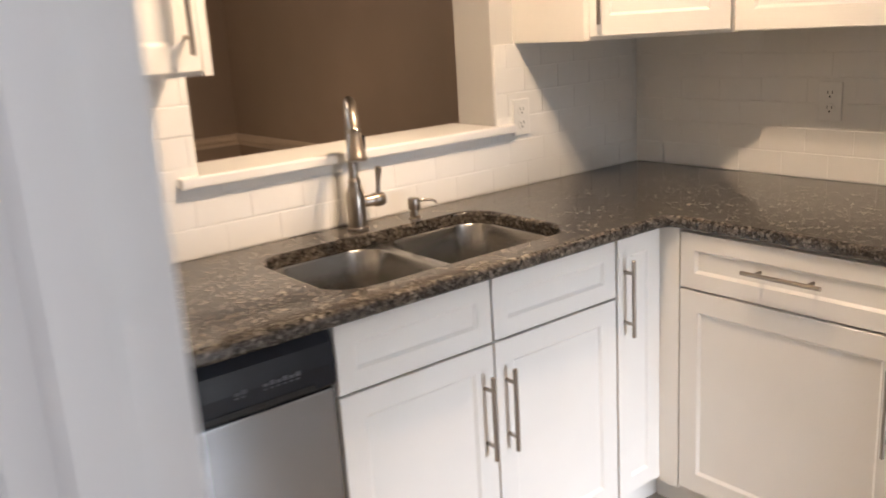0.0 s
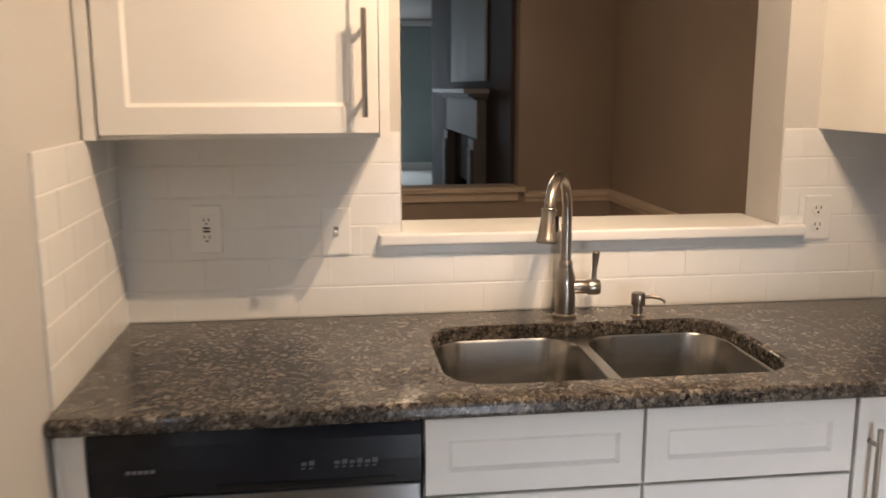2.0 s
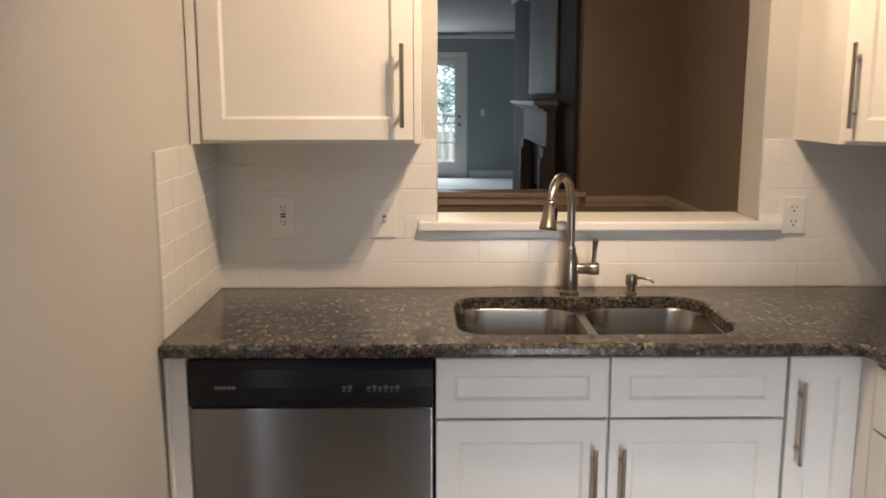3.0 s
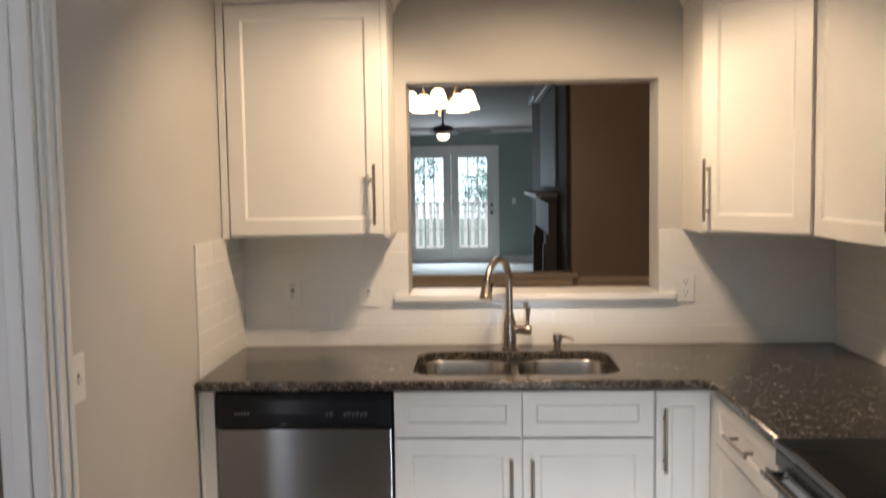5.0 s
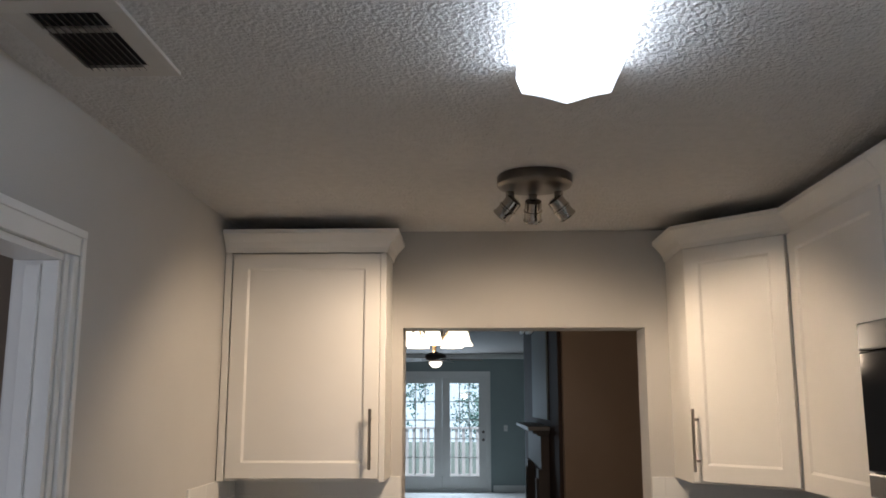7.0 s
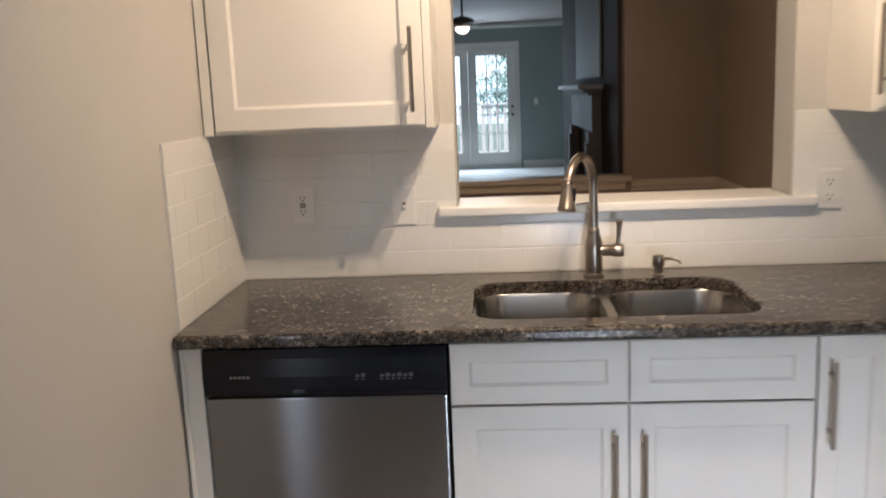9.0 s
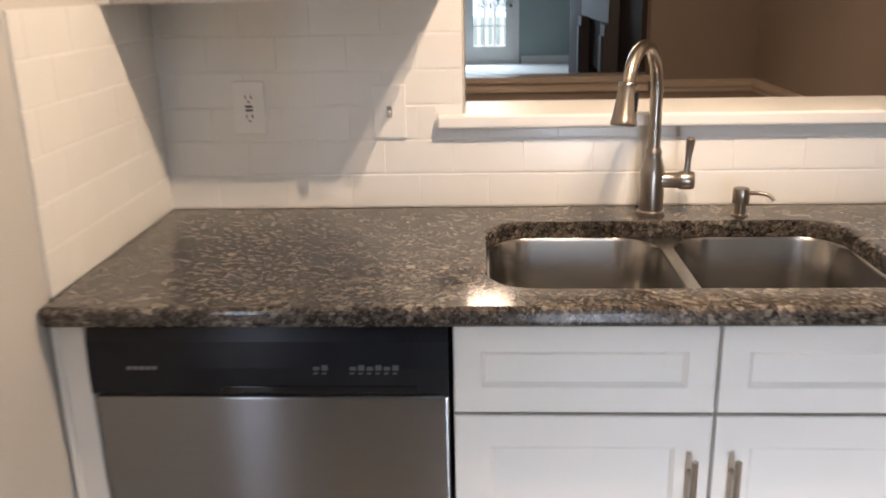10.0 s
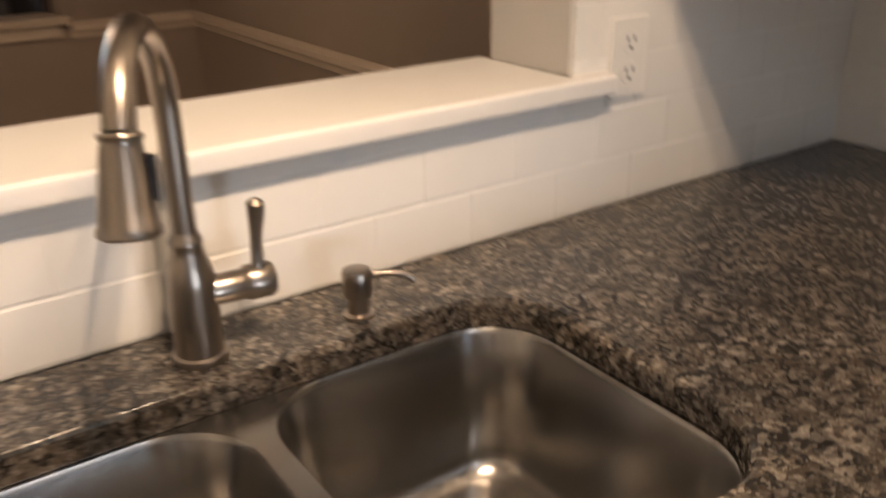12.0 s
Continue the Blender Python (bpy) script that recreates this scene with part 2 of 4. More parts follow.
def tube(points, radii, seg=16, bm=None):
    """A round tube through the points."""
    t = bmesh.new()
    pts = [Vector(p) for p in points]
    rr = radii if isinstance(radii, (list, tuple)) else [radii] * len(pts)
    rings = []
    side = None
    for i, p in enumerate(pts):
        d = (pts[min(i + 1, len(pts) - 1)] - pts[max(i - 1, 0)]).normalized()
        if side is None:
            side = d.orthogonal().normalized()
        side = (side - d * side.dot(d)).normalized()
        up = d.cross(side)
        rings.append([t.verts.new(p + (side * math.cos(a) + up * math.sin(a)) * rr[i]) for a in [2 * math.pi * k / seg for k in range(seg)]])
    for a, b in zip(rings, rings[1:]):
        for k in range(seg):
            j = (k + 1) % seg
            t.faces.new((a[k], a[j], b[j], b[k]))
    t.faces.new(rings[0]), t.faces.new(rings[-1])
    return merge(bm, t)


def rod(a, b, r, seg=14, bm=None):
    return tube([a, b], r, seg, bm)


def rrect(cx, cy, hx, hy, r, z, n=8):
    out = []
    for sx, sy, a0 in ((1, 1, 0), (-1, 1, 90), (-1, -1, 180), (1, -1, 270)):
        for k in range(n + 1):
            a = radians(a0 + 90 * k / n)
            out.append(Vector((cx + sx * (hx - r) + r * math.cos(a), cy + sy * (hy - r) + r * math.sin(a), z)))
    return out


def loft(loops, cap_first=False, cap_last=False):
    bm = bmesh.new()
    rings = [[bm.verts.new(p) for p in lp] for lp in loops]
    n = len(rings[0])
    for a, b in zip(rings, rings[1:]):
        for k in range(n):
            bm.faces.new((a[k], a[(k + 1) % n], b[(k + 1) % n], b[k]))
    if cap_first:
        bm.faces.new(rings[0])
    if cap_last:
        bm.faces.new(rings[-1])
    return bm


def prism(profile, path):
    """Sweep a closed (out, up) profile along a level path of (x, y) corners, mitred; 'out' is to the right of the way."""
    bm = bmesh.new()
    pts = [Vector((p[0], p[1], 0)) for p in path]
    rings = []
    for i, p in enumerate(pts):
        d0 = (pts[i] - pts[i - 1]).normalized() if i else None
        d1 = (pts[i + 1] - pts[i]).normalized() if i + 1 < len(pts) else None
        d0, d1 = d0 or d1, d1 or d0
        n0, n1 = Vector((d0.y, -d0.x, 0)), Vector((d1.y, -d1.x, 0))
        nn = (n0 + n1).normalized()
        nn /= max(0.3, nn.dot(n0))
        rings.append([bm.verts.new(p + nn * o + Vector((0, 0, u))) for o, u in profile])
    n = len(profile)
    for a, b in zip(rings, rings[1:]):
        for k in range(n):
            bm.faces.new((a[k], a[(k + 1) % n], b[(k + 1) % n], b[k]))
    bm.faces.new(rings[0]), bm.faces.new(rings[-1])
    return bm


def slab(outline, holes, z1, z0):
    bm = bmesh.new()
    edges = []
    for lp in [outline] + list(holes or ()):
        vs = [bm.verts.new((p[0], p[1], z1)) for p in lp]
        edges += [bm.edges.new((vs[k], vs[(k + 1) % len(vs)])) for k in range(len(vs))]
    bmesh.ops.triangle_fill(bm, edges=edges, use_beauty=True)
    r = bmesh.ops.extrude_face_region(bm, geom=bm.faces[:])
    vs = [g for g in r["geom"] if isinstance(g, bmesh.types.BMVert)]
    bmesh.ops.translate(bm, verts=vs, vec=(0, 0, z0 - z1))
    return bm


def shaker(w, h, rail=0.057, t=0.02, depth=0.007):
    """A shaker front, 0..w by 0..h, its face at y=-t, its back at y=0."""
    bm = bmesh.new()
    e = 0.0018
    def loop(i, y):
        return [Vector(p) for p in ((i, y, i), (w - i, y, i), (w - i, y, h - i), (i, y, h - i))]
    loops = [loop(0, 0), loop(0, -t + e), loop(e, -t), loop(rail, -t), loop(rail + 0.003, -t + 0.0025), loop(rail + 0.008, -t + depth)]
    rings = [[bm.verts.new(p) for p in lp] for lp in loops]
    for a, b in zip(rings, rings[1:]):
        for k in range(4):
            bm.faces.new((a[k], a[(k + 1) % 4], b[(k + 1) % 4], b[k]))
    bm.faces.new(rings[0]), bm.faces.new(rings[-1])
    return bm


def bar_handle(a, b, out, r=0.0058):
    """A bar pull from a to b standing off by out, with two posts."""
    a, b, out = Vector(a), Vector(b), Vector(out)
    d = (b - a).normalized()
    bm = tube([a + out, a + out + d * 0.001, b + out - d * 0.001, b + out], [r * 0.8, r, r, r * 0.8], 14)
    for f in (0.17, 0.83):
        p = a.lerp(b, f)
        rod(p, p + out, r * 0.85, 10, bm)
    return bm


def front(name, parent, m, x0, x1, z0, z1, handle=None, rail=0.057, y=0.0):
    """A door or drawer front under a cabinet, with its pull. m: cabinet frame to world."""
    d = part(name, moved(shaker(x1 - x0, z1 - z0, rail), m @ Matrix.Translation((x0, y, z0))), CAB, parent)
    if handle:
        (ax, az), (bx, bz) = handle
        part("handle", moved(bar_handle((ax, y - 0.02, az), (bx, y - 0.02, bz), (0, -0.032, 0)), m), NICKEL, d, "brushed nickel bar pull", smooth=True)
    return d


def carcass(w, d, z0, z1, open_top=False):
    t = 0.018
    items = [((0, 0, z0), (t, d, z1)), ((w - t, 0, z0), (w, d, z1)), ((t, d - t, z0), (w - t, d, z1)), ((t, 0, z0), (w - t, d - t, z0 + t)),
             ((t, 0, z1 - 0.045), (w - t, t, z1)), ((w / 2 - 0.02, 0, z0 + t), (w / 2 + 0.02, t, z1 - 0.045))]
    if not open_top:
        items.append(((t, t, z1 - t), (w - t, d - t, z1)))
    return boxes(items)


# ---------- structure ----------
WT = 0.174                       # sink wall's depth
OX0, OX1, OZ0, OZ1 = 0.671, 1.667, 1.092, 1.966
RX = 2.357                       # right wall
KY = KY0                        # kitchen's end
structure("floor", box((-1.6, KY - 0.1, -0.1), (3.2, 0.09, 0)), FLOORT, "beige tiled kitchen floor", "floor")
structure("floor_dining", box((-4.2, 0.09, -0.1), (3.2, 13.6, 0)), CARPET, "pale carpet in dining and living room", "carpet")
structure("wall_sink", moved(slab([(-0.12, 0), (RX + 0.12, 0), (RX + 0.12, 2.7), (-0.12, 2.7)], [[(OX0, OZ0), (OX1, OZ0), (OX1, OZ1), (OX0, OZ1)]], 0, -WT), pose(0, 0, 0, 90, 0, 0)),
          WALL, "beige-grey painted wall with a pass-through opening", "wall")
DY0, DY1, DZ = -2.40, -1.590, 2.0    # doorway in the left wall
structure("wall_left", boxes([((-0.095, DY1, 0), (0, 0, 2.5)), ((-0.095, KY, 0), (0, DY0, 2.5)), ((-0.095, DY0, DZ), (0, DY1, 2.5))]), WALL, "beige-grey painted wall with a doorway", "wall")
structure("wall_right", box((RX, KY, 0), (RX + 0.12, 0, 2.5)), WALL, "beige-grey painted wall behind the range", "wall")
structure("wall_back", boxes([((-0.12, KY - 0.12, 0), (1.0, KY, 2.5)), ((1.8, KY - 0.12, 0), (RX + 0.12, KY, 2.5)), ((1.0, KY - 0.12, 2.05), (1.8, KY, 2.5))]), BROWN, "plain brown wall with a glazed door", "wall")
structure("ceiling", box((0, KY, CEIL), (RX, 0, CEIL + 0.1)), CEILM, "white textured kitchen ceiling", "ceiling")
# hall beside the kitchen
structure("wall_hall", boxes([((-1.32, KY, 0), (-1.2, 0.17, 2.5)), ((-1.2, 0.05, 0), (-0.12, 0.17, 2.5)),
                              ((-1.2, KY - 0.12, 0), (-1.1, KY, 2.5)), ((-0.22, KY - 0.12, 0), (-0.12, KY, 2.5)), ((-1.1, KY - 0.12, 2.05), (-0.22, KY, 2.5))]),
          BROWN, "brown painted hall wall", "wall")
structure("ceiling_hall", box((-1.32, KY - 0.12, 2.44), (-0.095, 0.17, 2.54)), CEILM, "white textured hall ceiling", "ceiling")
# dining room
DX, HY = 2.263, 3.172
structure("wall_dining_right", box((DX, WT, 0), (DX + 0.12, HY + 0.12, 2.7)), BROWN, "brown painted dining room wall", "wall")
structure("wall_dining_end", box((1.66, HY, 0), (DX, HY + 0.12, 2.7)), BROWN, "brown painted dining room wall", "wall")
structure("wall_half", box((-4.0, HY, 0), (1.66, HY + 0.12, 0.83)), BROWN, "brown painted half wall under a wooden cap", "wall")
structure("wall_dining_left", box((-4.12, WT, 0), (-4.0, 13.5, 2.7)), BROWN, "brown painted wall", "wall")
structure("wall_dining_near", box((-4.0, 0.05, 0), (-1.32, WT, 2.7)), BROWN, "brown painted wall", "wall")
structure("ceiling_dining", box((-4.12, WT, 2.63), (3.2, 13.5, 2.73)), TAUPE, "taupe painted ceiling", "ceiling")
rail_prof = [(0, 0), (0.012, 0), (0.016, 0.02), (0.03, 0.035), (0.03, 0.055), (0.012, 0.07), (0, 0.07)]
structure("trim_chair_rail", moved(prism(rail_prof, [(DX, WT), (DX, HY), (1.70, HY)][::-1]), Matrix.Translation((0, 0, 0.765))), RAIL, "tan painted chair rail moulding", "trim")
structure("trim_half_wall_cap", boxes([((-4.0, HY - 0.045, 0.83), (1.70, HY + 0.16, 0.865)), ((-4.0, HY - 0.022, 0.775), (1.66, HY - 0.001, 0.83))], 0.006), RAIL, "tan painted wooden cap on the half wall", "trim")
# living room
CX = 1.63
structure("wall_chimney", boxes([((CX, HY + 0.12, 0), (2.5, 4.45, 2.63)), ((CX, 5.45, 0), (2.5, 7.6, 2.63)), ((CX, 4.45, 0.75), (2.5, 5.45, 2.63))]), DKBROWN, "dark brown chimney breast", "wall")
structure("wall_living_right", box((3.0, 7.0, 0), (3.12, 13.5, 2.63)), GREEN, "grey-green painted wall", "wall")
structure("wall_living_fill", box((2.5, 6.9, 0), (3.12, 7.0, 2.63)), GREEN, "grey-green painted wall", "wall")
FX0, FX1, FZ1 = -0.50, 1.28, 2.20
FY = 13.5
structure("wall_living_far", boxes([((-4.12, FY, 0), (FX0, FY + 0.14, 2.73)), ((FX1, FY, 0), (3.12, FY + 0.14, 2.73)), ((FX0, FY, FZ1), (FX1, FY + 0.14, 2.73))]), GREEN, "grey-green painted wall with patio doors", "wall")
structure("trim_living_crown", box((-4.0, FY - 0.09, 2.53), (3.0, FY - 0.002, 2.628), 0.02), TRIM, "white crown moulding", "trim")
structure("baseboard_living", boxes([((-4.0, FY - 0.018, 0), (FX0 - 0.09, FY - 0.002, 0.13)), ((FX1 + 0.09, FY - 0.018, 0), (3.0, FY - 0.002, 0.13))], 0.003), TRIM, "white painted baseboard", "baseboard")
structure("trim_overmantel", boxes([((CX - 0.018, 4.12, 1.52), (CX - 0.002, 5.9, 2.40))], 0.004), GREEN, "grey-green panel above the mantel", "trim")
structure("trim_chimney_crown", boxes([((CX - 0.07, 4.0, 2.42), (CX - 0.002, 6.1, 2.52)), ((CX - 0.05, 3.30, 2.54), (CX - 0.002, 7.6, 2.628))], 0.015), TRIM, "white crown moulding on the chimney breast", "trim")

# ---------- kitchen doorway ----------
trim = bmesh.new()
box((0.002, DY1, 0), (0.010, DY1 + 0.022, DZ), 0.003, trim)
box((0.002, DY1 + 0.022, 0), (0.020, DY1 + 0.070, DZ), 0.004, trim)
box((0.002, DY0 - 0.064, 0), (0.020, DY0, DZ), 0.004, trim)
box((0.002, DY0 - 0.064, DZ), (0.021, DY1 + 0.070, DZ + 0.064), 0.004, trim)
box((0.020, DY1 + 0.050, 0), (0.027, DY1 + 0.070, DZ + 0.044), 0.003, trim)
box((0.020, DY0 - 0.064, DZ + 0.044), (0.028, DY1 + 0.070, DZ + 0.064), 0.003, trim)
box((-0.115, DY1, 0), (-0.097, DY1 + 0.070, DZ + 0.06), 0.004, trim)
box((-0.115, DY0 - 0.064, 0), (-0.097, DY0, DZ + 0.06), 0.004, trim)
structure("trim_door_casing", trim, TRIM, "white painted door casing", "trim")
structure("door_jamb", boxes([((-0.100, DY1 - 0.018, 0), (0.004, DY1 - 0.001, DZ - 0.019)), ((-0.100, DY0 + 0.001, 0), (0.006, DY0 + 0.018, DZ - 0.019)), ((-0.100, DY0 + 0.001, DZ - 0.018), (0.006, DY1 - 0.001, DZ - 0.001)),
                              ((-0.070, DY1 - 0.030, 0), (-0.035, DY1 - 0.019, DZ - 0.03))], 0.002), TRIM, "white painted door jamb with stop", "door")

# ---------- pass-through ----------
structure("sill_pass_through", merge(box((OX0 + 0.001, -0.03, OZ0), (OX1 - 0.001, WT + 0.03, OZ0 + 0.03), 0.006), box((0.616, -0.034, OZ0 + 0.0005), (1.731, 0.0, OZ0 + 0.0302), 0.008, seg=3)), TRIM,
          "white painted sill of the pass-through", "window sill")
structure("trim_pass_through", boxes([((OX0, 0.0, OZ0 + 0.031), (OX0 + 0.004, WT, OZ1)), ((OX1 - 0.004, 0.0, OZ0 + 0.031), (OX1, WT, OZ1)), ((OX0 + 0.004, 0.0, OZ1 - 0.004), (OX1 - 0.004, WT, OZ1))]), WALL,
          "beige-grey painted lining of the pass-through", "trim")

# ---------- base cabinets, sink run ----------
I4 = Matrix.Identity(4)
FRONT = -0.585                     # carcass fronts of the sink run
CZ0, CZ1 = 0.10, 0.878


def base_frame(x):
    return Matrix.Translation((x, FRONT, 0))


# sink cabinet: two drawer fronts, two doors
m = base_frame(0.664)
c = thing("sink_base_cabinet", (0.664, FRONT, 0), "white shaker sink cabinet with two drawer fronts and two doors", "cabinet")
W = 0.866
part("body", moved(carcass(W, 0.58, CZ0, CZ1, True), m), CAB, c)
part("toe_kick", moved(box((0, 0.05, 0), (W, 0.065, CZ0)), m), CAB, c)
mid = 1.0925 - 0.664
for x0, x1, hx in ((0.002, mid - 0.003, mid - 0.035), (mid + 0.003, W - 0.002, mid + 0.035)):
    front("drawer_front", c, m, x0, x1, 0.716, 0.870, None, 0.045)
    front("door", c, m, x0, x1, 0.112, 0.710, ((hx, 0.43), (hx, 0.645)))

# narrow corner cabinet
m = base_frame(1.533)
c = thing("narrow_base_cabinet", (1.533, FRONT, 0), "narrow white shaker cabinet with one tall door", "cabinet")
part("body", moved(box((0, 0, CZ0), (0.195, 0.58, CZ1), 0.001), m), CAB, c)
part("toe_kick", moved(box((0, 0.05, 0), (0.264, 0.065, CZ0)), m), CAB, c)
front("door", c, m, 0.003, 0.180, 0.112, 0.870, ((0.030, 0.60), (0.030, 0.815)), 0.05)

# filler left of the dishwasher
c = thing("filler_panel", (0.03, FRONT, 0), "narrow white filler panel beside the dishwasher", "panel")
part("panel", box((0.003, FRONT - 0.02, 0.0), (0.058, FRONT, CZ1), 0.002), CAB, c)
part("moulding", tube([(0.012, FRONT - 0.024, 0.01), (0.012, FRONT - 0.024, 0.6), (0.012, FRONT - 0.024, 0.875)], 0.006, 8), CAB, c, smooth=True)

# ---------- right base cabinet, facing the room along -x ----------
RFX = 1.733                         # carcass fronts of the range run
def right_frame(y0):
    """Frame of a unit on the right wall that starts at y0 and runs toward -y."""
    return Matrix.Translation((RFX, y0, 0)) @ pose(0, 0, 0, 0, 0, -90)


m = right_frame(-0.60)
c = thing("drawer_base_cabinet", (RFX, -0.60, 0), "white shaker cabinet with one drawer above one door", "cabinet")
W = 0.683
part("body", moved(carcass(W, 0.62, CZ0, CZ1), m), CAB, c)
part("toe_kick", moved(box((-0.060, 0.05, 0), (W, 0.065, CZ0)), m), CAB, c)
part("face_frame", moved(box((0.0, -0.019, CZ0), (0.068, -0.0005, CZ1), 0.001), m), CAB, c)
front("drawer_front", c, m, 0.072, W - 0.003, 0.716, 0.870, ((0.275, 0.800), (0.485, 0.800)), 0.045)
front("door", c, m, 0.072, W - 0.003, 0.112, 0.710, ((W - 0.035, 0.43), (W - 0.035, 0.645)))
m = right_frame(-2.062)
c = thing("base_cabinet", (RFX, -2.06, 0), "white shaker base cabinet past the range", "cabinet")
part("body", moved(carcass(1.2, 0.62, CZ0, CZ1), m), CAB, c)
for x0 in (0.003, 0.602):
    front("drawer_front", c, m, x0, x0 + 0.595, 0.716, 0.870, ((x0 + 0.2, 0.80), (x0 + 0.4, 0.80)), 0.045)
    front("door", c, m, x0, x0 + 0.595, 0.112, 0.710, ((x0 + 0.04, 0.43), (x0 + 0.04, 0.645)))

# ---------- worktop with sink hole ----------
CT, CB = 0.914, 0.880
RY0, RY1 = -1.285, -2.050           # the range's place along the right wall
CE = 1.700
SX0, SX1, SY0, SY1 = 0.722, 1.440, -0.548, -0.142


corner = [(CE - 0.035 + 0.035 * math.sin(a), -0.64 - 0.035 + 0.035 * math.cos(a)) for a in [radians(90 * k / 6) for k in range(7)]]
outline = [(0.003, -0.003), (0.003, -0.64)] + corner + [(CE, RY0), (RX - 0.003, RY0), (RX - 0.003, -0.003)]
hole = [(p.x, p.y) for p in rrect((SX0 + SX1) / 2, (SY0 + SY1) / 2, (SX1 - SX0) / 2, (SY1 - SY0) / 2, 0.095, 0)]
top = part("worktop", slab(outline, [hole], CT, CB), GRANITE)
tagged(top, "polished brown-grey speckled granite worktop round the sink", "worktop")
# round every edge but the sink hole's lower one, on which the sink sits tight
me = top.data
weight = me.attributes.new("bevel_weight_edge", 'FLOAT', 'EDGE')
normals = {}
for f in me.polygons:
    for key in f.edge_keys:
        normals.setdefault(key, []).append(f.normal)
for e in me.edges:
    a, b = (me.vertices[k].co for k in e.vertices)
    n = normals.get(e.key, [])
    sharp = len(n) == 2 and n[0].angle(n[1]) > radians(50)
    under_hole = max(a.z, b.z) < CB + 0.001 and SX0 - 0.01 < a.x < SX1 + 0.01 and SY0 - 0.01 < a.y < SY1 + 0.01
    weight.data[e.index].value = 1.0 if sharp and not under_hole else 0.0
bv = top.modifiers.new("edge", 'BEVEL')
bv.width, bv.segments, bv.limit_method = 0.010, 3, 'WEIGHT'
top2 = part("worktop", slab([(CE, RY1), (CE, -3.26), (RX - 0.003, -3.26), (RX - 0.003, RY1)], None, CT, CB), GRANITE)
tagged(top2, "polished brown-grey speckled granite worktop past the range", "worktop")

# ---------- sink ----------
sink = thing("sink", ((SX0 + SX1) / 2, (SY0 + SY1) / 2, 0.69), "double-bowl stainless steel undermount sink", "sink")


DVX, BX0, BX1 = 1.083, SX0 + 0.004, SX1 - 0.004
BCY, BHY = (SY0 + SY1) / 2, (SY1 - SY0) / 2 - 0.004


def bowl(x0, x1, zb):
    cx, hx = (x0 + x1) / 2, (x1 - x0) / 2
    z1 = CB - 0.001
    loops = [rrect(cx, BCY, hx, BHY, 0.088, z1), rrect(cx, BCY, hx - 0.004, BHY - 0.004, 0.086, z1 - 0.006)]
    f = 0.034
    loops.append(rrect(cx, BCY, hx - 0.014, BHY - 0.014, 0.078, zb + f))
    for k in range(1, 9):
        a = radians(90 * k / 8)
        i = 0.014 + f * (1 - math.cos(a))
        loops.append(rrect(cx, BCY, hx - i, BHY - i, max(0.035, 0.078 - i * 0.6), zb + f * (1 - math.sin(a))))
    loops.append(rrect(cx, BCY, hx - i - 0.03, BHY - i - 0.03, 0.03, zb - 0.001))
    return loft(loops, False, True), cx


for x0, x1, zb in ((BX0, DVX - 0.012, 0.70), (DVX + 0.012, BX1, 0.68)):
    bm, cx = bowl(x0, x1, zb)
    b = part("bowl", bm, SINKM, sink, smooth=True)
    part("drain", lathe([(0.0, 0.002), (0.02, 0.002), (0.036, 0.006), (0.045, 0.003), (0.045, 0.0005)], Matrix.Translation((cx, BCY + 0.02, zb - 0.001)), 24), NICKEL, b, smooth=True)
rims = [rrect((x0 + x1) / 2, BCY, (x1 - x0) / 2, BHY, 0.088, 0) for x0, x1 in ((BX0, DVX - 0.012), (DVX + 0.012, BX1))]
part("flange", slab(rrect((SX0 + SX1) / 2, (SY0 + SY1) / 2, (SX1 - SX0) / 2 + 0.02, (SY1 - SY0) / 2 + 0.02, 0.1, 0), rims, CB - 0.001, CB - 0.0035), SINKM, sink)

# ---------- faucet ----------
FP = Vector((1.073, -0.083, CT))
faucet = thing("faucet", FP, "brushed nickel gooseneck pull-down kitchen faucet", "faucet")
part("body", lathe([(0, 0), (0.029, 0), (0.030, 0.004), (0.029, 0.008), (0.0255, 0.010), (0.0255, 0.085), (0.0245, 0.10), (0.019, 0.118), (0.0165, 0.128), (0.0175, 0.131), (0.0175, 0.136), (0.0155, 0.139), (0.0130, 0.145), (0, 0.145)],
                   Matrix.Translation(FP), 32), NICKEL, faucet, smooth=True)
way = Vector((0.978 - 1.073, -0.261 + 0.083, 0)).normalized()
R, apex = 0.094, 1.271
pts = [FP + Vector((0, 0, 0.14))] + [FP + Vector((0, 0, z - CT)) for z in (1.10, 1.14, apex - R)]
for k in range(1, 17):
    a = radians(160 * k / 16)
    pts.append(FP + way * (R - R * math.cos(a)) + Vector((0, 0, apex - R - CT + R * math.sin(a))))
part("neck", tube(pts, 0.0128, 18), NICKEL, faucet, smooth=True)
d = ((pts[-1] - pts[-2]).normalized() + Vector((0, 0, -1.0))).normalized()
hm = Matrix.Translation(pts[-1]) @ d.to_track_quat('Z', 'Y').to_matrix().to_4x4()
head = part("spray_head", lathe([(0, 0), (0.0165, 0), (0.0175, 0.0025), (0.0165, 0.005), (0.0155, 0.007), (0.0165, 0.012), (0.0232, 0.068), (0.025, 0.071), (0.025, 0.076), (0.021, 0.079), (0, 0.077)], hm, 28), NICKEL, faucet, smooth=True)
side = d.cross(Vector((0, 0, 1))).normalized()
rightside = side if side.x > 0 else -side
bpos = pts[-1] + d * 0.034 + rightside * 0.0185
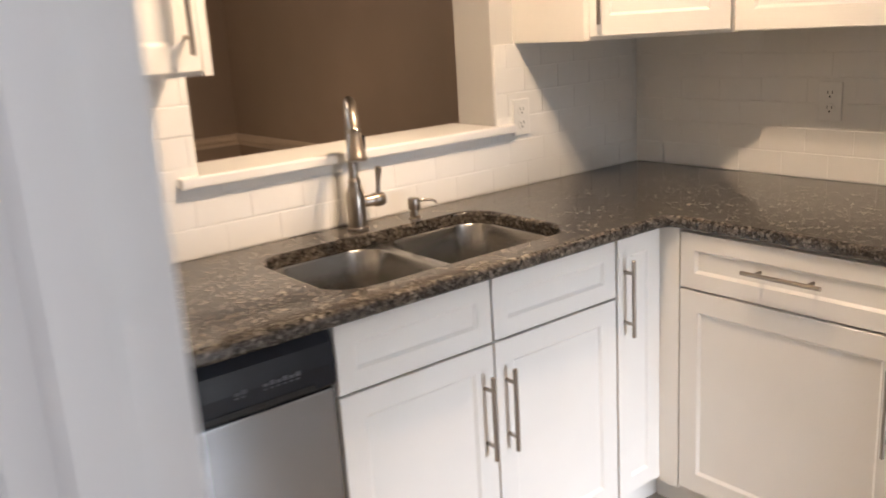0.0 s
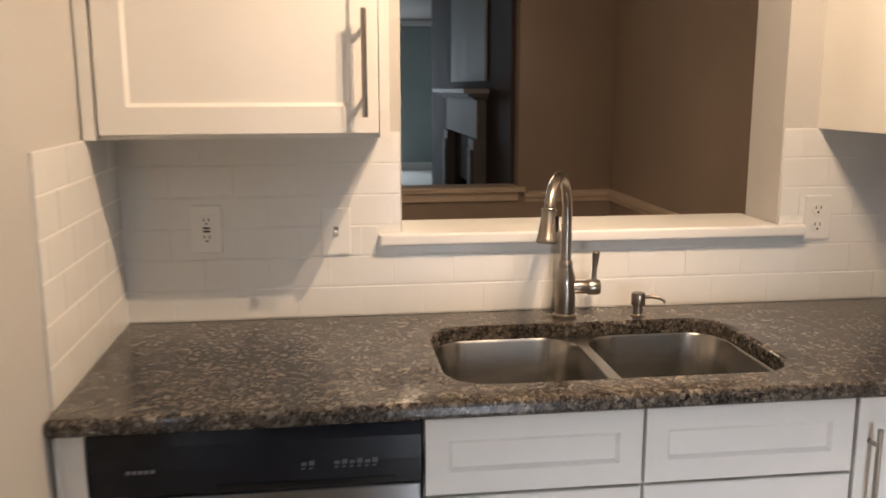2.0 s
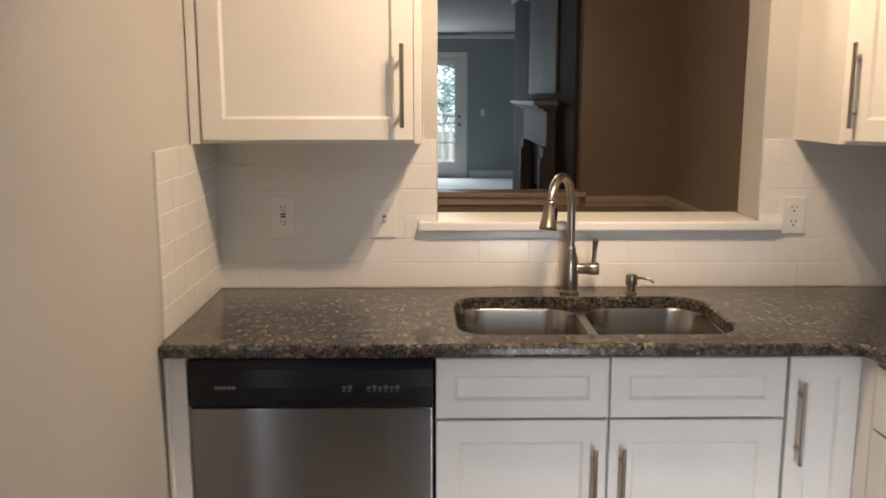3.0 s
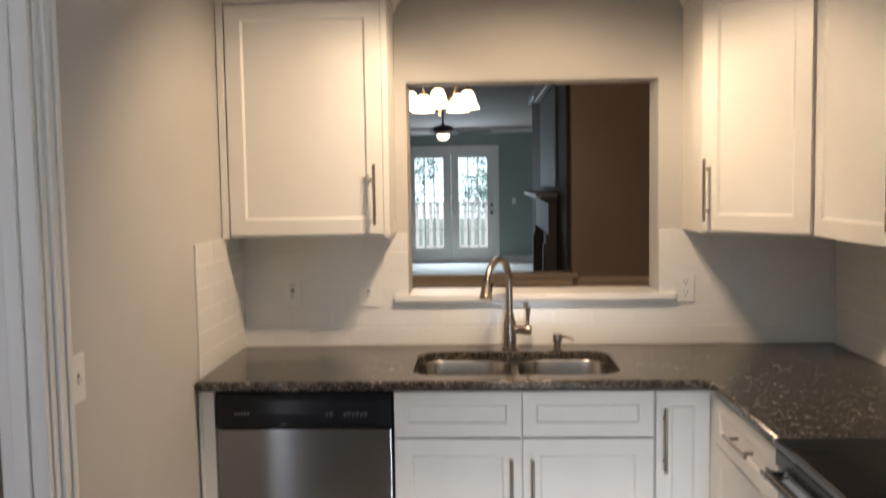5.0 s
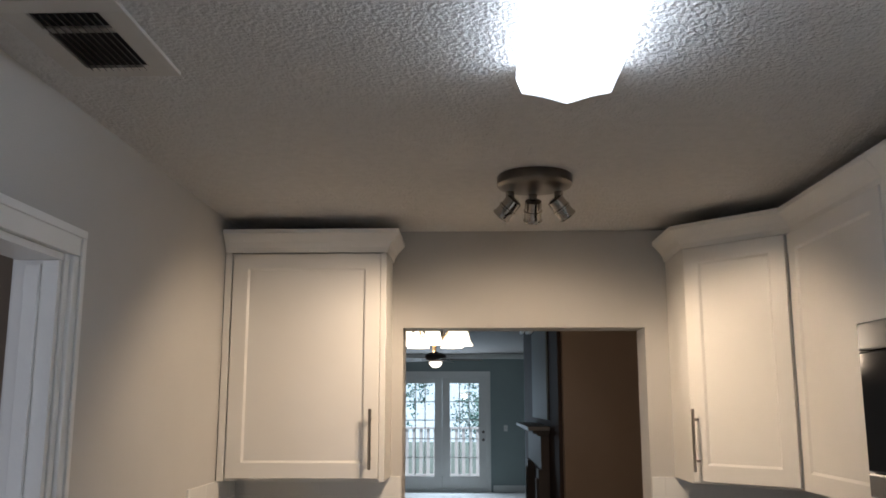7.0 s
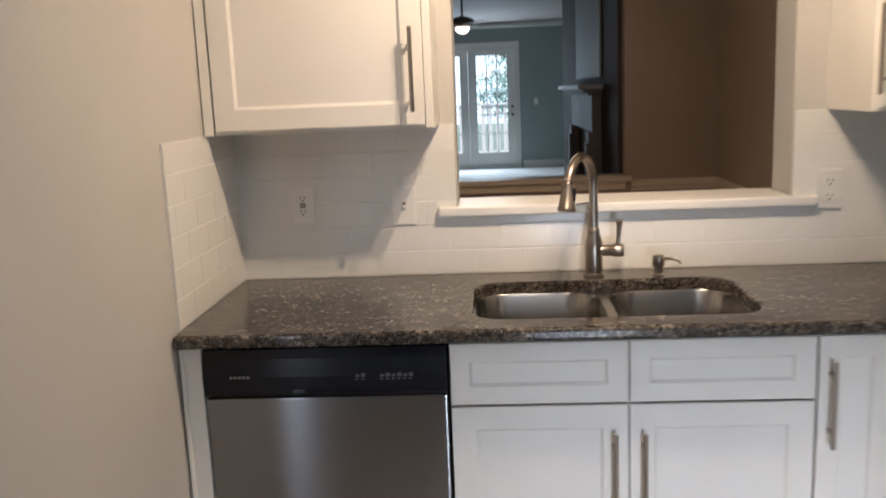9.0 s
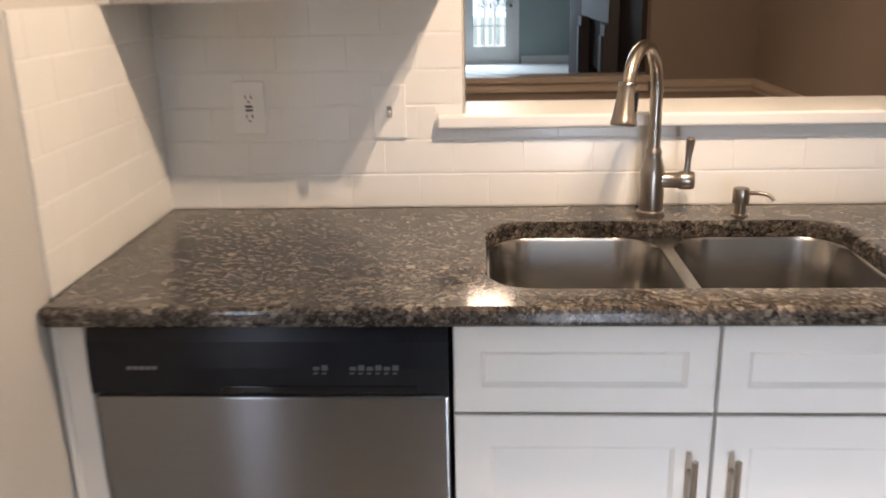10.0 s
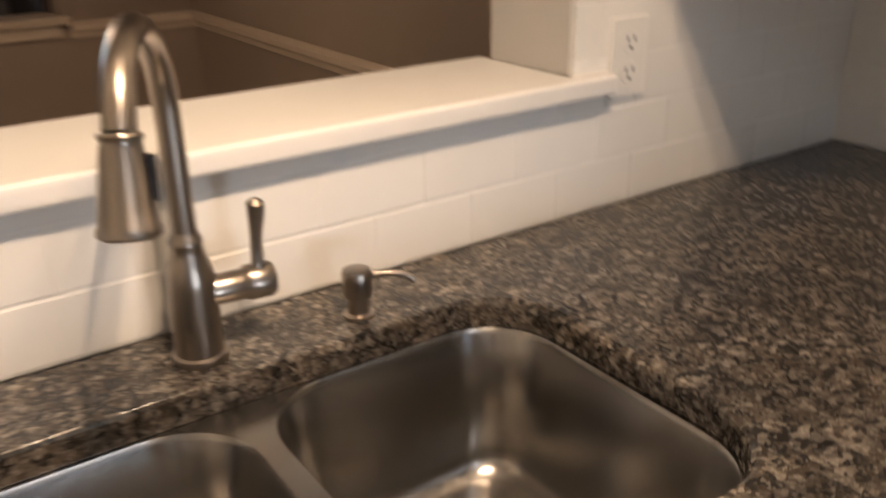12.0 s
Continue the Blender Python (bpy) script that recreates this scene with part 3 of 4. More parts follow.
part("button", moved(box((-0.005, -0.0045, -0.018), (0.005, 0.0045, 0.018), 0.003), Matrix.Translation(bpos) @ d.to_track_quat('Z', 'Y').to_matrix().to_4x4()), BLACK, head, "black spray button")
hz = FP + Vector((0.0, 0, 0.075))
part("handle_hub", lathe([(0, 0), (0.0165, 0), (0.0165, 0.034), (0.0185, 0.037), (0.0195, 0.04), (0.0195, 0.062), (0.017, 0.067), (0, 0.067)], Matrix.Translation(hz + Vector((0.018, -0.004, 0))) @ pose(0, 0, 0, 0, 90, -6), 24), NICKEL, faucet, smooth=True)
lv = hz + Vector((0.068, -0.011, 0.012))
part("lever", tube([lv, lv + Vector((0.001, 0, 0.012)), lv + Vector((0.002, 0, 0.035)), lv + Vector((0.004, -0.002, 0.066)), lv + Vector((0.004, -0.003, 0.076)), lv + Vector((0.004, -0.003, 0.080))], [0.0085, 0.0065, 0.0062, 0.0092, 0.0095, 0.005], 16), NICKEL, faucet, smooth=True)

# ---------- soap dispenser ----------
SP = Vector((1.257, -0.098, CT))
soap = thing("soap_dispenser", SP, "small brushed nickel soap dispenser on the worktop", "soap dispenser")
part("body", lathe([(0, 0), (0.0185, 0), (0.0185, 0.003), (0.0125, 0.005), (0.0120, 0.026), (0, 0.026)], Matrix.Translation(SP), 24), NICKEL, soap, smooth=True)
part("pump_head", lathe([(0, 0.0265), (0.0165, 0.0265), (0.0175, 0.029), (0.0175, 0.054), (0.016, 0.058), (0.010, 0.060), (0, 0.060)], Matrix.Translation(SP), 24), NICKEL, soap, smooth=True)
sp = SP + Vector((0.012, -0.003, 0.048))
part("spout", tube([sp, sp + Vector((0.018, -0.010, 0.002)), sp + Vector((0.036, -0.020, 0)), sp + Vector((0.044, -0.024, -0.005)), sp + Vector((0.047, -0.026, -0.011))], [0.0048, 0.0045, 0.004, 0.0038, 0.0036], 10), NICKEL, soap, smooth=True)

# ---------- dishwasher ----------
dw = thing("dishwasher", (0.36, -0.3, 0), "stainless steel dishwasher with a black control panel", "dishwasher")
DX0, DX1, DF = 0.062, 0.658, -0.607
part("tub", box((DX0 + 0.004, -0.57, 0.03), (DX1 - 0.004, -0.03, 0.872)), BLACK, dw)
door = part("door", box((DX0, DF, 0.115), (DX1, -0.571, 0.746), 0.006, seg=3), STEEL, dw, "brushed stainless steel door")
# control panel: gently bowed front
prof = [(-0.571, 0.750), (DF - 0.002, 0.750), (DF - 0.007, 0.756), (DF - 0.008, 0.80), (DF - 0.004, 0.845), (DF + 0.004, 0.868), (-0.571, 0.872)]
bm = bmesh.new()
ra = [bm.verts.new((DX0, y, z)) for y, z in prof]
rb = [bm.verts.new((DX1, y, z)) for y, z in prof]
for k in range(len(prof)):
    j = (k + 1) % len(prof)
    bm.faces.new((ra[k], ra[j], rb[j], rb[k]))
bm.faces.new(ra), bm.faces.new(rb)
panel = part("control_panel", bm, BLACK, dw, "glossy black control panel")
part("handle_recess", box((DX0 + 0.22, DF - 0.0095, 0.757), (DX1 - 0.05, DF - 0.0078, 0.768), 0.0006), GLASSBLK, panel)
bars = bmesh.new()
for k in range(5):
    box((DX0 + 0.066 + k * 0.0105, DF - 0.0096, 0.798), (DX0 + 0.0735 + k * 0.0105, DF - 0.0078, 0.804), 0, bars)
part("badge", bars, GREYINK, panel, "small grey maker's badge")
for x, n in ((0.375, 2), (0.435, 6)):
    marks = bmesh.new()
    for k in range(n):
        box((DX0 + x + k * 0.014, DF - 0.0096, 0.797), (DX0 + x + 0.010 + k * 0.014, DF - 0.0078, 0.803 + 0.003 * (k % 2)), 0, marks)
        box((DX0 + x + k * 0.014, DF - 0.0096, 0.790), (DX0 + x + 0.007 + k * 0.014, DF - 0.0078, 0.793), 0, marks)
    part("button_mark", marks, DIMINK, panel, "dim printed button mark")
part("kick_plate", box((DX0 + 0.01, -0.55, 0.0), (DX1 - 0.01, -0.53, 0.11)), BLACK, dw)

# ---------- range ----------
rg = thing("range", (2.03, (RY0 + RY1) / 2, 0), "stainless steel electric range with a black glass top", "stove")
ya, yb = RY1 + 0.006, RY0 - 0.006
part("body", box((1.735, ya, 0.05), (RX - 0.02, yb, 0.895), 0.003), BLACK, rg)
part("cooktop", box((1.690, ya - 0.003, 0.896), (RX - 0.06, yb + 0.003, 0.918), 0.005), GLASSBLK, rg, "black glass cooktop")
part("backguard", box((RX - 0.075, ya, 0.9185), (RX - 0.012, yb, 1.09), 0.008), BLACK, rg)
od = part("oven_door", box((1.698, ya, 0.23), (1.734, yb, 0.845), 0.006), STEEL, rg, "stainless steel oven door")
part("window", box((1.694, ya + 0.035, 0.30), (1.6985, yb - 0.035, 0.72), 0.002), GLASSBLK, od, "dark glass oven window")
hb = part("handle", rod((1.662, ya + 0.05, 0.838), (1.662, yb - 0.05, 0.838), 0.0125), BLACK, od, "black bar handle", smooth=True)
for y in (ya + 0.035, yb - 0.035):
    part("handle_bracket", merge(rod((1.662, y - 0.015, 0.838), (1.662, y + 0.015, 0.838), 0.0135), rod((1.662, y, 0.838), (1.70, y, 0.832), 0.010)), STEEL, od, "steel handle bracket", smooth=True)
part("control_strip", box((1.692, ya, 0.849), (1.734, yb, 0.893), 0.004), BLACK, rg)
part("drawer", box((1.704, ya, 0.06), (1.734, yb, 0.222), 0.005), STEEL, rg)

# ---------- upper cabinets ----------
UZ0, UZ1 = 1.371, 2.231
CROWN = [(0.0, 0.0), (0.006, 0.0), (0.010, 0.018), (0.022, 0.038), (0.044, 0.062), (0.050, 0.068), (0.050, 0.084), (0.0, 0.084)]
UD = 0.270


def crown(parent, path):
    part("crown_moulding", moved(prism(CROWN, path), Matrix.Translation((0, 0, UZ1 + 0.0))), CAB, parent)


c = thing("wall_cabinet", (0.316, -0.13, UZ0), "white shaker wall cabinet with crown moulding beside the pass-through", "wall cabinet")
m = Matrix.Translation((0.006, -UD + 0.02, 0))
part("body", box((0.004, -UD + 0.02, UZ0), (0.630, -0.001, UZ1), 0.0015), CAB, c)
part("face_frame", box((0.004, -UD + 0.002, UZ0), (0.030, -UD + 0.019, UZ1), 0.001), CAB, c)
part("face_frame", box((0.609, -UD + 0.002, UZ0), (0.630, -UD + 0.019, UZ1), 0.001), CAB, c)
front("door", c, m, 0.030, 0.601, UZ0 + 0.010, UZ1 - 0.004, ((0.571, UZ0 + 0.045), (0.571, UZ0 + 0.265)))
crown(c, [(0.004, -UD), (0.630, -UD), (0.630, -0.002)])

# diagonal corner cabinet
AX, BY, SD = 1.757, -0.605, 0.30
c = thing("corner_wall_cabinet", (2.1, -0.25, UZ0), "white shaker diagonal corner wall cabinet", "wall cabinet")
pl = [(AX, -0.001), (AX, -SD), (RX - SD, BY), (RX - 0.001, BY), (RX - 0.001, -0.001)]
bm = slab(pl, None, UZ1, UZ0)
part("body", bm, CAB, c)
dl = math.hypot(RX - SD - AX, BY + SD)
m = Matrix.Translation((AX, -SD, 0)) @ pose(0, 0, 0, 0, 0, -math.degrees(math.atan2(-(BY + SD), RX - SD - AX)))
front("door", c, m, 0.014, dl - 0.022, UZ0 + 0.010, UZ1 - 0.004, ((0.040, UZ0 + 0.045), (0.040, UZ0 + 0.265)))
crown(c, [(AX, -0.002), (AX, -SD), (RX - SD, BY)])

UFX = RX - SD                      # fronts of the right wall cabinets
m = Matrix.Translation((UFX, BY - 0.002, 0)) @ pose(0, 0, 0, 0, 0, -90)
c = thing("wall_cabinet", (2.2, -0.95, UZ0), "white shaker wall cabinet between corner cabinet and microwave", "wall cabinet")
WU = -RY0 + BY - 0.002
part("body", box((UFX, RY0, UZ0), (RX - 0.001, BY - 0.002, UZ1)), CAB, c)
front("door", c, m, 0.004, WU - 0.003, UZ0 + 0.004, UZ1 - 0.004, None)
crown(c, [(UFX, BY - 0.002), (UFX, RY0)])
c = thing("wall_cabinet", (2.2, -1.67, 1.86), "short white shaker wall cabinet above the microwave", "wall cabinet")
part("body", box((UFX, RY1, 1.86), (RX - 0.001, RY0 - 0.002, UZ1)), CAB, c)
m = Matrix.Translation((UFX, RY0 - 0.002, 0)) @ pose(0, 0, 0, 0, 0, -90)
for x0 in (0.004, 0.384):
    front("door", c, m, x0, x0 + 0.374, 1.864, UZ1 - 0.004, ((x0 + (0.34 if x0 < 0.1 else 0.034), 1.89), (x0 + (0.34 if x0 < 0.1 else 0.034), 2.05)))
crown(c, [(UFX, RY0 - 0.002), (UFX, RY1)])
c = thing("wall_cabinet", (2.2, -2.6, UZ0), "white shaker wall cabinet past the microwave", "wall cabinet")
part("body", box((UFX, -3.26, UZ0), (RX - 0.001, RY1 - 0.002, UZ1)), CAB, c)
m = Matrix.Translation((UFX, RY1 - 0.002, 0)) @ pose(0, 0, 0, 0, 0, -90)
for x0 in (0.004, 0.604):
    front("door", c, m, x0, x0 + 0.594, UZ0 + 0.004, UZ1 - 0.004, ((x0 + 0.04, UZ0 + 0.045), (x0 + 0.04, UZ0 + 0.265)))
crown(c, [(UFX, RY1 - 0.002), (UFX, -3.26)])

# ---------- microwave ----------
mw = thing("microwave", (2.15, (RY0 + RY1) / 2, 1.43), "stainless steel over-the-range microwave with a black door", "microwave")
MX = 1.945
ya, yb = RY1 + 0.003, RY0 - 0.004
part("body", box((MX + 0.03, ya, 1.425), (RX - 0.002, yb, 1.857), 0.004), STEEL, mw)
part("top_band", box((MX, ya, 1.785), (MX + 0.0295, yb, 1.857), 0.006), STEEL, mw)
part("bottom_band", box((MX, ya, 1.425), (MX + 0.0295, yb, 1.485), 0.006), STEEL, mw)
part("door", box((MX + 0.001, ya + 0.001, 1.487), (MX + 0.0295, yb - 0.001, 1.783), 0.004), GLASSBLK, mw, "black glass door")
part("handle", bar_handle((MX, ya + 0.2, 1.51), (MX, ya + 0.2, 1.76), (-0.035, 0, 0), 0.009), STEEL, mw, smooth=True)

# ---------- outlets and switches ----------


def plate(name, m, label, kind_, group="outlets in the backsplash"):
    """A wall plate in its own frame: centre at the origin, facing -y."""
    p = thing(name, m.translation, label, "switch" if kind_ == "switch" else "outlet", group)
    part("cover_plate", moved(box((-0.036, -0.006, -0.058), (0.036, 0, 0.058), 0.003, seg=2), m), PLATE, p)
    if kind_ == "outlet":
        for z in (-0.022, 0.022):
            f = part("socket", moved(lathe([(0, 0.0005), (0.0165, 0.0005), (0.0175, 0.0), (0.0175, -0.003), (0, -0.003)], Matrix.Translation((0, -0.007, z)) @ pose(0, 0, 0, 90, 0, 0), 20), m), PLATE, p)
            sl = bmesh.new()
            for x in (-0.007, 0.007):
                box((x - 0.0012, -0.0082, z + 0.0005), (x + 0.0012, -0.0076, z + 0.0085), 0, sl)
            lathe([(0, -0.0003), (0.003, -0.0003), (0.003, 0.0003), (0, 0.0003)], Matrix.Translation((0, -0.0079, z - 0.008)) @ pose(0, 0, 0, 90, 0, 0), 10, sl)
            part("slots", moved(sl, m), SLOT, f)
    elif kind_ == "gfci":
        f = part("socket", moved(box((-0.0165, -0.0075, -0.034), (0.0165, -0.0055, 0.034), 0.001), m), PLATE, p)
        sl = bmesh.new()
        for z in (-0.022, 0.020):
            for x in (-0.006, 0.006):
                box((x - 0.0012, -0.0082, z), (x + 0.0012, -0.0074, z + 0.008), 0, sl)
            box((-0.0025, -0.0082, z - 0.008), (0.0025, -0.0074, z - 0.004), 0, sl)
        box((-0.008, -0.0086, -0.007), (0.008, -0.0074, -0.002), 0, sl)
        box((-0.008, -0.0086, 0.001), (0.008, -0.0074, 0.006), 0, sl)
        part("slots", moved(sl, m), SLOT, f)
    else:
        part("slot", moved(box((-0.0055, -0.0072, -0.012), (0.0055, -0.0058, 0.012)), m), GREYINK, p)
        part("toggle", moved(box((-0.004, -0.016, -0.008), (0.004, -0.0065, 0.003), 0.001), m @ pose(0, 0, 0.004, 25, 0, 0)), PLATE, p)
    for z in (-0.048, 0.048):
        part("screw", moved(box((-0.002, -0.0066, z - 0.002), (0.002, -0.0058, z + 0.002), 0.0003), m), PLATE, p)
    return p


TF = -0.0085
plate("wall_outlet", Matrix.Translation((0.204, TF, 1.142)), "white outlet plate with reset buttons on the tiled wall", "gfci")
plate("light_switch", Matrix.Translation((0.512, TF, 1.130)), "white toggle switch plate on the tiled wall", "switch")
plate("wall_outlet", Matrix.Translation((1.769, TF, 1.139)), "white double outlet plate at the end of the sill", "outlet")
plate("wall_outlet", Matrix.Translation((RX + TF, -0.735, 1.151)) @ pose(0, 0, 0, 0, 0, -90), "white double outlet plate on the tiled wall above the corner worktop", "outlet")
plate("light_switch", Matrix.Translation((0.0, -1.456, 1.115)) @ pose(0, 0, 0, 0, 0, 90), "white toggle switch plate beside the door casing", "switch", "switches on the painted wall")

plate("wall_outlet", Matrix.Translation((0.855, HY, 0.43)), "white outlet plate low on the brown half wall", "outlet", "outlets in the dining room")

# ---------- ceiling fixtures ----------
fx = thing("ceiling_spot_light", (SPOT[0], SPOT[1], CEIL), "round nickel ceiling fixture, canopy and arms darkened as in shade, with three polished spot heads", "ceiling light")
# canopy and arms lie in shade, so their nickel is coloured darker
part("canopy", lathe([(0, 0), (0.116, 0), (0.119, -0.004), (0.119, -0.030), (0.114, -0.036), (0.096, -0.040), (0, -0.041)], Matrix.Translation((SPOT[0], SPOT[1], CEIL)), 40), SHADEDNICKEL, fx, smooth=True)
for hx, hy, (dx, dy), watts in HEADS:
    a = Vector((SPOT[0] + hx, SPOT[1] + hy, CEIL - 0.040))
    d = Vector((dx, dy, -0.85)).normalized()
    h = a + Vector((0, 0, -0.044))
    arm = part("arm", rod(a, h, 0.009, 12), SHADEDNICKEL, fx, smooth=True)
    part("collar", lathe([(0, 0), (0.014, 0), (0.014, -0.02), (0, -0.02)], Matrix.Translation(a), 16), POLISHED, arm, smooth=True)
    q = Matrix.Translation(h - d * 0.012) @ d.to_track_quat('Z', 'Y').to_matrix().to_4x4()
    hd = part("spot_head", lathe([(0, -0.014), (0.018, -0.014), (0.0265, -0.010), (0.0275, 0.0), (0.0275, 0.020), (0.0305, 0.022), (0.0305, 0.028), (0.0275, 0.030), (0.0280, 0.050), (0.0315, 0.056), (0.0305, 0.060), (0.0255, 0.054), (0.020, 0.036), (0, 0.034)], q, 24), POLISHED, fx, smooth=True)
    part("bulb", lathe([(0, 0.035), (0.015, 0.036), (0.019, 0.042), (0, 0.046)], q, 16), BULB, hd, "lit halogen bulb", smooth=True)

LX, LY0 = 1.16, -1.79
lt = thing("fluorescent_light", (LX, -2.2, CEIL), "lit ceiling light with a faceted white acrylic cover", "ceiling light")
part("frame", box((LX - 0.09, LY0 - 1.22, CEIL - 0.012), (LX + 0.09, LY0 - 0.01, CEIL - 0.0005), 0.002), TRIM, lt)
sec = [(-0.106, -0.004), (-0.106, -0.022), (-0.094, -0.052), (-0.050, -0.061), (0.0, -0.076), (0.050, -0.061), (0.094, -0.052), (0.106, -0.022), (0.106, -0.004)]


def cover(points, y0, y1):
    """Facets of the acrylic cover between two ends."""
    bm = bmesh.new()
    ra = [bm.verts.new((LX + x, y0, CEIL - 0.009 + z)) for x, z in points]
    rb = [bm.verts.new((LX + x, y1, CEIL - 0.009 + z)) for x, z in points]
    for k in range(len(points) - 1):
        bm.faces.new((ra[k], ra[k + 1], rb[k + 1], rb[k]))
    return bm


part("diffuser", cover(sec[2:-2], LY0, LY0 - 1.25), TUBEGLOW, lt, "glowing white acrylic cover")
for pts in (sec[:3], sec[-3:]):
    part("diffuser_side", cover(pts, LY0, LY0 - 1.25), TUBESIDE, lt)
for y in (LY0, LY0 - 1.25):
    bm = bmesh.new()
    bm.faces.new([bm.verts.new((LX + x, y, CEIL - 0.009 + z)) for x, z in sec])
    part("end_cap", bm, TUBEEND, lt)

VX0, VX1, VY0, VY1 = 0.09, 0.325, -2.14, -1.78
vent = thing("ceiling_vent", (0.14, -1.7, CEIL), "white metal ceiling vent with dark slats", "vent")
fr = 0.05
part("frame", boxes([((VX0, VY0, CEIL - 0.008), (VX1, VY0 + fr, CEIL - 0.0005)), ((VX0, VY1 - fr, CEIL - 0.008), (VX1, VY1, CEIL - 0.0005)),
                     ((VX0, VY0 + fr, CEIL - 0.008), (VX0 + fr, VY1 - fr, CEIL - 0.0005)), ((VX1 - fr, VY0 + fr, CEIL - 0.008), (VX1, VY1 - fr, CEIL - 0.0005))], 0.001), VENTM, vent)
part("backing", box((VX0 + fr, VY0 + fr, CEIL - 0.002), (VX1 - fr, VY1 - fr, CEIL - 0.0005)), SLOT, vent, "dark duct opening")
part("cross_bar", box((VX0 + fr, -2.025, CEIL - 0.0085), (VX1 - fr, -2.005, CEIL - 0.003)), VENTM, vent)
for k in range(9):
    x = VX0 + fr + 0.010 + k * (VX1 - VX0 - 2 * fr - 0.02) / 8
    part("slat", moved(box((-0.008, VY0 + fr, -0.0006), (0.008, VY1 - fr, 0.0006)), Matrix.Translation((x, 0, CEIL - 0.0095)) @ pose(0, 0, 0, 0, 50, 0)), SLATM, vent)

# ---------- dining room chandelier ----------
CHX, CHY, CHZ = 0.728, 1.75, 2.014
ch = thing("chandelier", (CHX, CHY, 2.63), "brass chandelier with lit white glass bell shades", "chandelier")
part("stem", lathe([(0, -0.05), (0.006, -0.045), (0.012, -0.03), (0.008, -0.012), (0.02, 0.0), (0.034, 0.03), (0.03, 0.06), (0.012, 0.09), (0.016, 0.13), (0.024, 0.16), (0.012, 0.20), (0.007, 0.23), (0.007, 0.58), (0.05, 0.60), (0.06, 0.62), (0, 0.62)],
                   Matrix.Translation((CHX, CHY, CHZ)), 20), BRASS, ch, smooth=True)
for k in range(5):
    a = radians(72 * k - 90)
    u = Vector((math.cos(a), math.sin(a), 0))
    o = Vector((CHX, CHY, CHZ))
    ps = [o + u * r + Vector((0, 0, z)) for r, z in ((0.025, 0.05), (0.055, 0.035), (0.085, 0.06), (0.105, 0.13), (0.125, 0.185), (0.148, 0.195), (0.170, 0.175), (0.178, 0.145), (0.178, 0.112))]
    arm = part("arm", tube(ps, 0.0055, 8), BRASS, ch, smooth=True)
    part("holder", lathe([(0, 0.0), (0.012, 0), (0.02, -0.012), (0.022, -0.025), (0, -0.025)], Matrix.Translation(ps[-1]), 14), BRASS, arm, smooth=True)
    part("shade", lathe([(0.020, -0.020), (0.032, -0.028), (0.044, -0.055), (0.052, -0.09), (0.066, -0.118), (0.072, -0.124), (0.069, -0.124), (0.050, -0.092), (0.030, -0.035), (0.018, -0.026)], Matrix.Translation(ps[-1]), 22), SHADEGLOW, ch, "lit white glass bell shade", smooth=True)

# ---------- ceiling fan ----------
FNX, FNY, FNZ = 0.46, 8.6, 2.24
fan = thing("ceiling_fan", (FNX, FNY, 2.63), "dark ceiling fan with a lit globe and pale blades", "ceiling fan")
part("motor", lathe([(0, 0.0), (0.08, 0.0), (0.13, 0.025), (0.15, 0.06), (0.145, 0.09), (0.09, 0.12), (0.03, 0.135), (0.013, 0.15), (0.013, 0.33), (0.05, 0.345), (0.078, 0.389), (0, 0.389)], Matrix.Translation((FNX, FNY, FNZ)), 24), FAN, fan, smooth=True)
part("globe", lathe([(0, -0.08), (0.045, -0.075), (0.075, -0.05), (0.092, -0.012), (0.085, 0.0), (0, 0.0)], Matrix.Translation((FNX, FNY, FNZ - 0.002)), 24), FANGLOW, fan, "lit white glass globe", smooth=True)
for k in range(5):
    mm = Matrix.Translation((FNX, FNY, FNZ + 0.03)) @ pose(0, 0, 0, 0, 0, 72 * k + 2)
    bl = part("blade", moved(box((0.20, -0.065, -0.004), (0.66, 0.065, 0.004), 0.003), mm @ pose(0, 0, 0, 12, 0, 0)), BLADE, fan)
    part("bracket", moved(box((0.10, -0.02, -0.006), (0.24, 0.02, 0.0), 0.002), mm), FAN, bl)

# ---------- fireplace ----------
fp = thing("fireplace", (CX, 4.95, 0), "grey-brown wooden mantel fireplace with pale shelf on the chimney breast", "fireplace")
part("shelf", box((CX - 0.19, 4.0, 1.43), (CX - 0.003, 5.92, 1.465), 0.008), SHELFM, fp, "pale mantel shelf")
part("bed_moulding", boxes([((CX - 0.15, 4.04, 1.405), (CX - 0.003, 5.88, 1.4295)), ((CX - 0.11, 4.08, 1.385), (CX - 0.003, 5.84, 1.4045))], 0.006), MANTEL, fp)
part("frieze", box((CX - 0.075, 4.12, 1.10), (CX - 0.003, 5.80, 1.384), 0.005), MANTEL, fp)
for y in (4.12, 5.56):
    part("pilaster", boxes([((CX - 0.10, y, 0.0), (CX - 0.003, y + 0.24, 1.099)), ((CX - 0.115, y + 0.05, 0.16), (CX - 0.10, y + 0.19, 1.02))], 0.005), MANTEL, fp)
part("hearth", box((CX - 0.40, 4.2, 0.0), (CX - 0.003, 5.7, 0.03), 0.005), DKBROWN, fp, "dark tiled hearth")
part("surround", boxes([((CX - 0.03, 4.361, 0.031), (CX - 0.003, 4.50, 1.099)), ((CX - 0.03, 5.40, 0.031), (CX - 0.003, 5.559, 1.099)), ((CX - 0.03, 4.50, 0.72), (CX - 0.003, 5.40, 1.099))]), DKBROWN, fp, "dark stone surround")
